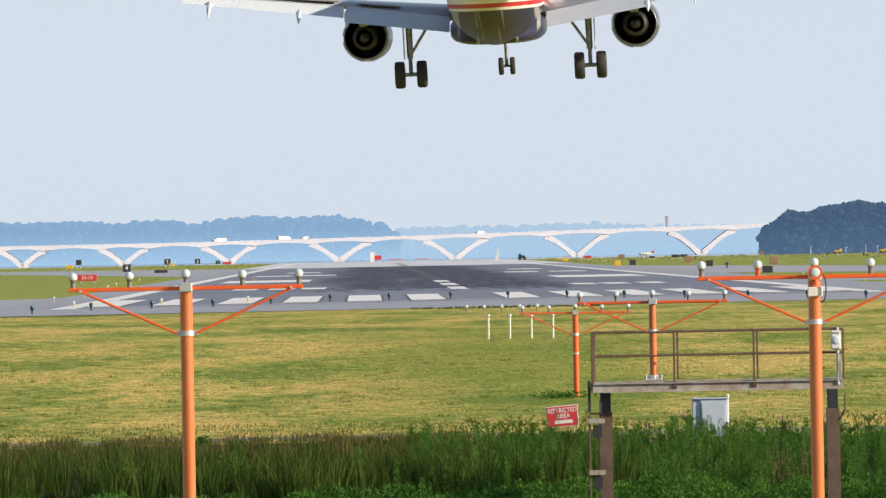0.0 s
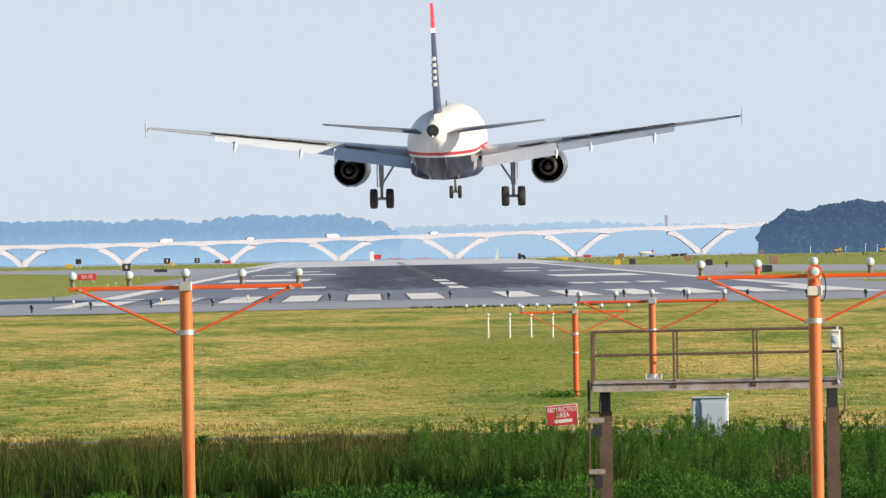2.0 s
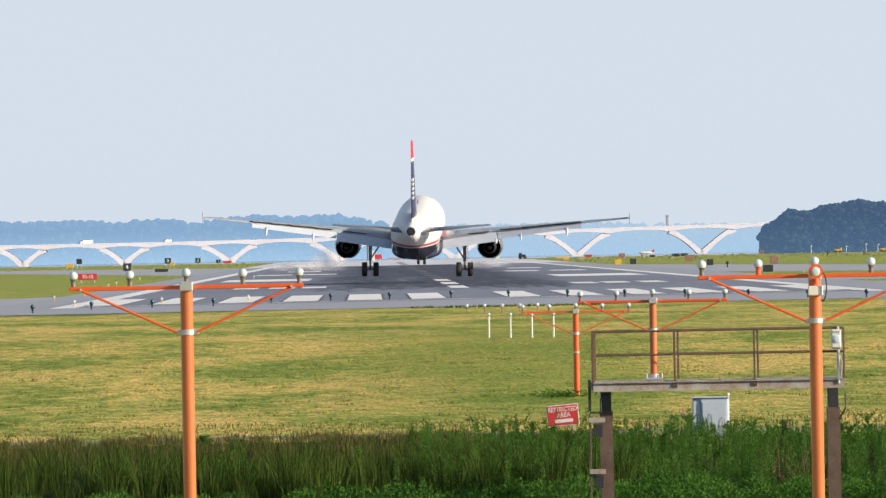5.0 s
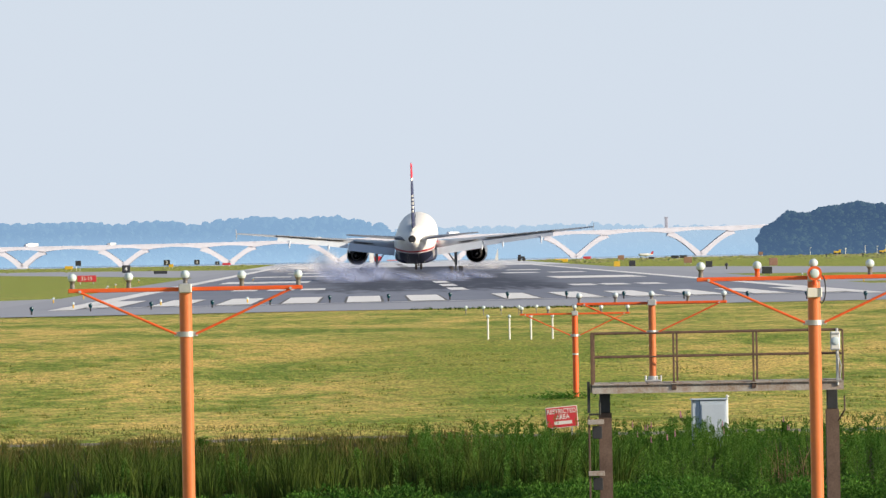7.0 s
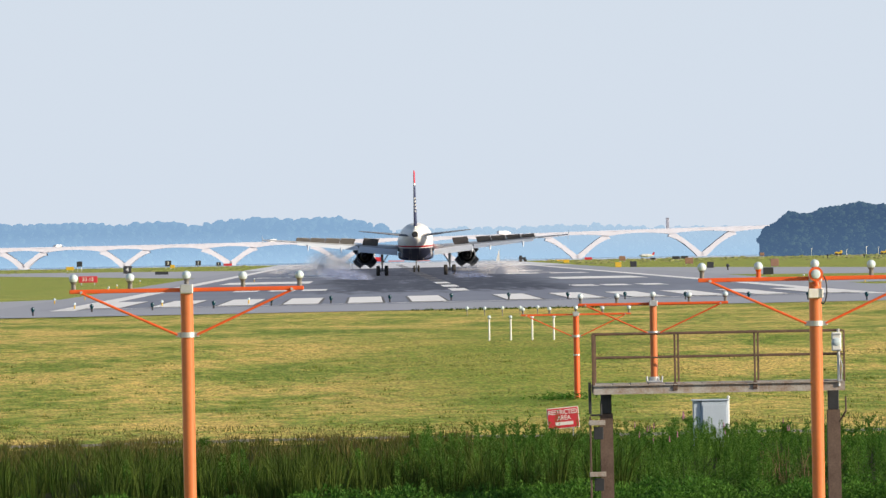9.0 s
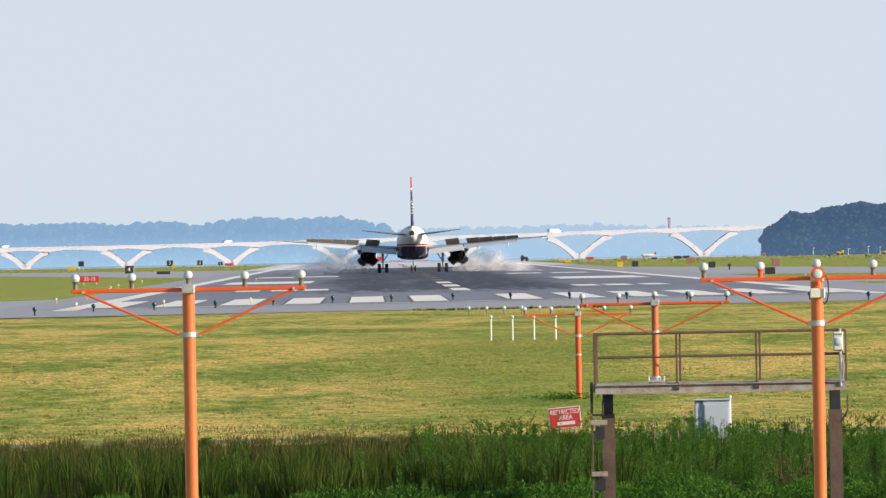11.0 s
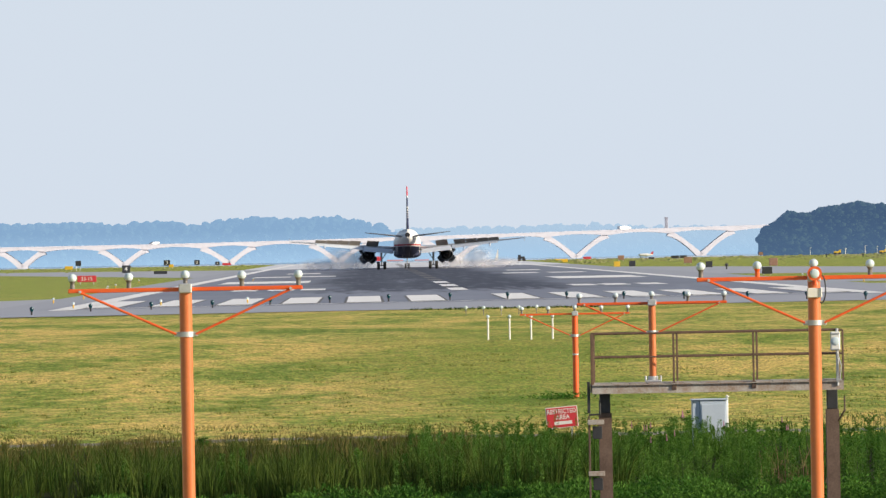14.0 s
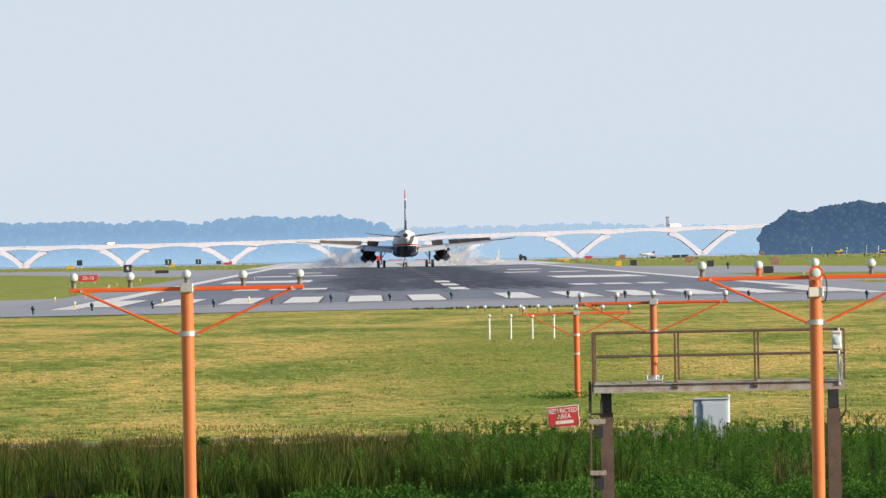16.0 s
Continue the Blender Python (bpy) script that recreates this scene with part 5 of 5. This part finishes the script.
leafy_stand("leafy_weeds", 60, (1.0, 15), (190, 201), 1.1, 0.05, M_FRESH, "fresh yellow-green weeds among darker ones")
leafy_stand("leafy_weeds", 60, (7.5, 9.5), (196.5, 199), 1.22, 0.046, M_LEAF, "green weeds in front of the cabinet")
leafy_stand("leafy_weeds", 26, (-14, 1.2), (187, 191), 0.85, 0.07, M_LEAF, "green leafy weeds among the reeds")
bush_row("bushes", 330, (-14, 17), (171, 181), M_BUSH, "low dense green bushes at the water's edge")


def weed_plant(h, seed, flower=False):
    rnd = random.Random(seed)
    p = new("weed_plant")
    tagged(p, "tall leafy green weed with pink blossom" if flower else "tall leafy green weed", "weed", "tall weeds")
    bm = bmesh.new()
    rod(bm, (0, 0, 0), (0.04, 0, h * 0.95), 0.012, 0.005, 5)
    tips = []
    for i in range(6):
        z = h * rnd.uniform(0.35, 0.85)
        q = rnd.uniform(0, 6.28)
        e = (0.24 * h * math.cos(q), 0.24 * h * math.sin(q), min(h, z + 0.25 * h))
        rod(bm, (0.02, 0, z), e, 0.007, 0.003, 4)
        tips.append(((0.02, 0, z), e))
    part("stem", bm, M_LEAF, p)
    verts, faces = [], []
    for k in range(420):
        if k % 2:
            s, e = rnd.choice(tips)
            c = Vector(s).lerp(Vector(e), rnd.uniform(0.2, 1))
        else:
            c = Vector((0.03, 0, h * rnd.uniform(0.15, 1)))
        q = rnd.uniform(0, 6.28)
        leaf(verts, faces, c, (math.cos(q), math.sin(q), rnd.uniform(-0.3, 0.9)), rnd.uniform(0.045, 0.085))
    fast("leaves", verts, faces, M_LEAF, p)
    if flower:
        bm = bmesh.new()
        for s, e in tips[:4]:
            rod(bm, e, (e[0], e[1], e[2] + 0.15), 0.02, 0.006, 6)
        part("blossom", bm, M_PINK, p)
    return p


PLANTS = []
spots = ((2.6, 197, 1.5, 0), (3.3, 198, 1.7, 0), (4.0, 200, 1.35, 0), (4.5, 201.5, 0.95, 0), (5.3, 201, 1.05, 0), (5.9, 199, 1.2, 1), (6.6, 197, 1.2, 1), (7.4, 198, 1.1, 0), (7.9, 199.0, 0.9, 1),
         (8.8, 198.6, 1.0, 1), (9.4, 197, 1.2, 0), (10.2, 199, 1.35, 1), (11.0, 196, 1.2, 0), (11.6, 199, 1.35, 0), (12.2, 197, 1.1, 0), (2.0, 196, 1.2, 0), (-4.1, 200, 1.25, 0),
         (4.9, 200.2, 1.0, 0), (3.6, 195, 1.5, 0), (2.9, 193, 1.5, 0), (7.0, 192, 1.3, 1), (9.0, 191, 1.4, 0), (11.3, 190, 1.5, 0))
for i, (x, y, h, fl) in enumerate(spots):
    h = min(h, crest(x, y, 5) * 1.2 + (0.22 if 2 < x < 4.2 else 0.05))
    p = weed_plant(h, 40 + i, bool(fl))
    p.matrix_basis = pose(x, y, ground_z(x, y) - 0.03)
    PLANTS.append((p, x, y))
# dark weeds at the foot of the farther pole
verts, faces = [], []
for _ in range(420):
    a = rng.uniform(0, 6.28)
    c = (5.5 + rng.normal(0, 0.45), 231 + rng.normal(0, 0.3), ground_z(5.5, 231) + abs(rng.normal(0, 0.09)))
    leaf(verts, faces, c, (math.cos(a), math.sin(a), rng.uniform(0, 1)), 0.11)
tagged(fast("weed_tuft", verts, faces, M_BUSH), "dark weeds at the foot of a light pole", "weeds", "", "stuff")


# ---- tyre smoke ----
def smoke_material(name, colour, dense):
    """Thin smoke, densest in the middle of each puff."""
    m = mat(name, colour, tuple(0.94 * c for c in colour), 0.8, 1.0)
    n, l = m.node_tree.nodes, m.node_tree.links
    p = n["Principled BSDF"]
    p.inputs["Specular IOR Level"].default_value = 0
    tl = n.new("ShaderNodeBsdfTranslucent")
    tl.inputs[0].default_value = (*colour, 1)
    soft, veil, clear = n.new("ShaderNodeMixShader"), n.new("ShaderNodeMixShader"), n.new("ShaderNodeBsdfTransparent")
    l.new(p.outputs[0], soft.inputs[1])
    l.new(tl.outputs[0], soft.inputs[2])
    l.new(clear.outputs[0], veil.inputs[1])
    l.new(soft.outputs[0], veil.inputs[2])
    l.new(veil.outputs[0], n["Material Output"].inputs[0])
    tc = n.new("ShaderNodeTexCoord")
    flat = n.new("ShaderNodeVectorMath")
    flat.operation = "MULTIPLY"
    flat.inputs[1].default_value = (1, 0, 1)
    far = n.new("ShaderNodeVectorMath")
    far.operation = "LENGTH"
    l.new(tc.outputs["Object"], flat.inputs[0])
    l.new(flat.outputs[0], far.inputs[0])
    fall = n.new("ShaderNodeMapRange")
    fall.interpolation_type = "SMOOTHERSTEP"
    fall.inputs[1].default_value, fall.inputs[2].default_value = 1.0, 0.1
    l.new(far.outputs["Value"], fall.inputs[0])
    no = n.new("ShaderNodeTexNoise")
    no.inputs["Scale"].default_value, no.inputs["Detail"].default_value = 1.2, 4
    l.new(tc.outputs["Object"], no.inputs["Vector"])
    mr = n.new("ShaderNodeMapRange")
    mr.inputs[1].default_value, mr.inputs[2].default_value, mr.inputs[3].default_value, mr.inputs[4].default_value = 0.30, 0.70, 0.55 * dense, dense
    l.new(no.outputs[0], mr.inputs[0])
    k = n.new("ShaderNodeMath")
    k.operation = "MULTIPLY"
    l.new(fall.outputs[0], k.inputs[0])
    l.new(mr.outputs[0], k.inputs[1])
    l.new(k.outputs[0], veil.inputs[0])
    return m


M_SMOKE = smoke_material("tyre_smoke", (0.62, 0.70, 1.0), 0.40)
M_SPRAY = smoke_material("dust_and_heat_blur", (1.0, 0.97, 0.98), 0.44)
PUFFS = []
# place across the runway, along it, time of birth, height, drift, width, half height
for i, (x, y, t0, lift, drift, w, h) in enumerate(((0.4, 700, 5.4, 0.5, -3.0, 3.0, 1.2), (8.2, 703, 5.45, 0.4, -1.5, 2.6, 0.9), (0.9, 722, 5.7, 0.7, -2.0, 2.6, 1.5), (4.5, 728, 5.8, 0.3, -2.5, 4.5, 0.8),
                                                   (-2.2, 745, 6.0, 0.9, -2.2, 3.0, 1.7), (1.2, 756, 6.15, 0.6, -1.2, 2.4, 1.5), (9.6, 762, 6.3, 0.3, 1.0, 3.6, 0.8), (0.8, 790, 6.9, 0.6, -1.4, 2.2, 1.3),
                                                   (-1.5, 820, 7.3, 0.6, -1.5, 3.2, 1.2), (8.6, 800, 7.0, 0.3, 2.0, 3.2, 0.7))):
    bm = bmesh.new()
    bmesh.ops.create_icosphere(bm, subdivisions=3, radius=1)
    for v in bm.verts:
        v.co *= 1 + 0.22 * noise.noise(v.co * 1.4 + Vector((i * 7.0, 0, 0)))
    p = part("smoke_puff", bm, M_SMOKE, smooth=True)
    tagged(p, "thin blue-white tyre smoke over the runway", "smoke", "tyre smoke")
    p.matrix_basis = pose(x, y, -3)
    p.scale = (w, 1.5 * w, h)
    PUFFS.append((p, x, y, t0, lift, drift))


# pale dust and vapour thrown up beside the engines by the thrust reversers: side, offset across and along, half sizes
DUST = []
for i, (side, dx, dy, w, h) in enumerate(((-1, 9.6, 6, 4.2, 3.0), (-1, 12.6, 2, 4.0, 1.5), (1, 9.4, 6, 4.0, 2.8), (1, 12.8, 2, 4.2, 1.3), (-1, 7.0, 12, 3.0, 2.4), (1, 7.0, 12, 3.0, 2.2))):
    bm = bmesh.new()
    bmesh.ops.create_icosphere(bm, subdivisions=3, radius=1)
    for v in bm.verts:
        v.co *= 1 + 0.22 * noise.noise(v.co * 1.4 + Vector((60 + i * 5.0, 0, 0)))
    p = part("dust_cloud", bm, M_SPRAY, smooth=True)
    tagged(p, "pale dust cloud blown aside by the thrust reversers", "dust", "reverser dust")
    p.scale = (w, 1.6 * w, h)
    DUST.append((p, side, dx, dy, h))
# drifting haze added for the exhaust's heat blur: place across and along, half sizes
HAZE = []
for i, (x, y, w, h) in enumerate(((-4.6, 1060, 3.2, 2.7), (-9.0, 1090, 4.6, 1.1), (16.5, 1080, 4.5, 1.0))):
    bm = bmesh.new()
    bmesh.ops.create_icosphere(bm, subdivisions=3, radius=1)
    for v in bm.verts:
        v.co *= 1 + 0.22 * noise.noise(v.co * 1.4 + Vector((0, 30 + i * 5.0, 0)))
    p = part("exhaust_haze", bm, M_SPRAY, smooth=True)
    tagged(p, "pale haze added over the far runway for exhaust heat blur", "haze", "exhaust haze")
    p.scale = (w, 1.6 * w, h)
    HAZE.append((p, x, y, h))


# ---- what moves ----
FLIGHT = ((0, 5.85, 341.2, 9.73, -2.34, 2.3, -2.0), (0.5, 5.52, 373.0, 8.49, -2.84, 1.95, -0.6), (1.5, 5.05, 434.5, 6.23, -3.16, 1.75, -0.55), (2.2, 4.66, 478.0, 4.69, -2.95, 2.47, 0.2),
          (3.5, 3.99, 558.6, 2.34, -2.52, 4.05, 2.3), (4, 3.88, 588.4, 1.70, -2.32, 4.05, 1.9), (4.7, 3.98, 631, 0.85, -2.15, 4.1, 1.4), (5.5, 4.2, 680, 0.16, -2.0, 4.05, 0.6),
          (6.5, 4.58, 741.5, 0.06, -1.83, 3.85, 0.1), (7, 4.85, 775, 0.05, -1.5, 3.5, -0.1), (8, 5.35, 844, 0.04, -0.5, 2.1, -0.1), (9, 5.5, 909, 0.03, -0.55, 0.9, 0), (10.2, 5.55, 980, 0.03, -0.6, 0.2, 0.05),
          (11.5, 5.65, 1052, 0.03, -0.55, -0.45, 0.1), (12.5, 5.9, 1105, 0.03, -0.15, -0.45, 0), (14.5, 6.1, 1206, 0.03, -0.03, -0.45, 0), (16, 6.0, 1269, 0.03, 0.03, -0.45, 0))


def motions():
    rows = []
    for t, x, y, z, yaw, pitch, roll in FLIGHT:
        rows.append((t, Matrix.Translation((x, y, z)) @ pose(0, 0, 0, 0, 0, yaw) @ pose(0, 0, 0, pitch, 0, 0) @ pose(0, 0, 0, 0, roll, 0)))
    walk(AIRLINER, rows)
    for key, it in MOVING.items():
        if key[0] == "spoiler":
            ob, base = it
            walk(ob, [(t, base @ pose(0, 0, 0, a, 0, 0)) for t, a in ((0, 0), (6.9, 0), (7.2, -10), (7.5, -20), (7.9, -40), (8.3, -48), (12, -48), (16, -48))])
        elif key[0] == "door":
            ob, base = it
            walk(ob, [(t, base @ pose(0, 0.25 * (a / -50), 0.04 * (a / -50), a, 0, 0)) for t, a in ((0, 0), (7.9, 0), (8.15, -8), (8.6, -42), (9.0, -50), (16, -50))])
        elif key[0] == "wing":
            s = key[1]
            walk(it, [(t, Matrix.Translation((s * 1.7, 0, 2.5)) @ pose(0, 0, 0, 0, -s * a, 0)) for t, a in ((0, 1.2), (5.4, 1.0), (6.5, 0.7), (7.3, 0.35), (8.2, -0.9), (9.2, -1.3), (16, -1.5))])
    # traffic on the bridge
    paths = ((-81.0, -14.9, 0), (-46.5, 13.6, 0), (63.6, -12.9, 180), (-33.9, -15.3, 180))
    for v, (x0, pace, turn) in zip(TRUCKS, paths):
        rows = []
        for i in range(9):
            t = 2.0 * i
            x = x0 + pace * t
            z = float(np.interp(x, (-330, -204, -148, -91, -31, 32, 100, 169, 224, 330), (5.4, 6.6, 6.7, 7.0, 7.7, 8.5, 9.6, 10.8, 11.5, 12.5))) + 1.2
            q = oblique((x, -5 if pace < 0 else 5, z))
            rows.append((t, pose(q.x, DY + q.y, q.z, 0, 0, 36.9 + (180 if pace < 0 else 0))))
        walk(v, rows)
    # tyre smoke: each puff wells up where the tyres touch, spreads leewards and thins down
    for p, x, y, t0, lift, drift in PUFFS:
        rows = [(0, pose(x, y, -3)), (t0, pose(x, y, -3)), (t0 + 0.35, pose(x + 0.1 * drift, y + 3, lift * 0.7, 0, 3, 0)), (t0 + 1.2, pose(x + 0.4 * drift, y + 5, lift, 0, 8, 0)),
                (t0 + 1.9, pose(x + drift, y + 8, lift * 0.5, 0, 10, 0)), (t0 + 2.5, pose(x + 1.4 * drift, y + 10, -1.0, 0, 12, 0)), (t0 + 3.3, pose(x + 1.5 * drift, y + 10, -3, 0, 14, 0)),
                (16.1, pose(x + 1.5 * drift, y + 10, -3, 0, 14, 0))]
        walk(p, rows)
    # reverser dust rolls along beside the engines
    ft = [r[0] for r in FLIGHT]
    for i, (p, side, dx, dy, h) in enumerate(DUST):
        rows = []
        for k in range(17):
            up = float(np.interp(k, (0, 6.9 + 0.3 * i, 8.7 + 0.4 * i, 16), (-1.6, -1.6, 0.35, 0.5)))
            x = float(np.interp(max(k, 8), ft, [r[1] for r in FLIGHT])) + side * (dx + 0.5 * math.sin(1.3 * k + i))
            y = float(np.interp(max(k, 8), ft, [r[2] for r in FLIGHT])) + dy
            rows.append((k, pose(x, y, up * h, 0, 4 * math.sin(k + i), 0)))
        walk(p, rows)
    for i, (p, x, y, h) in enumerate(HAZE):
        walk(p, [(t, pose(x - 0.12 * t, y, u * h, 0, 5 * math.sin(t + i), 0)) for t, u in ((0, -1.6), (2.2, -1.4), (3.2, 0.3), (6, 0.4), (9.5, 0.3), (12.5, -1.5), (16, -1.6))])
    # weeds in the breeze
    for i, (p, x, y) in enumerate(PLANTS):
        z = ground_z(x, y) - 0.03
        walk(p, [(0.5 * k, pose(x, y, z, 1.5 * math.sin(1.1 * k + i), 2.6 * math.sin(0.9 * k + 1.7 * i) + 1.4 * math.sin(2.3 * k + i), 11.0 * i)) for k in range(33)])


motions()
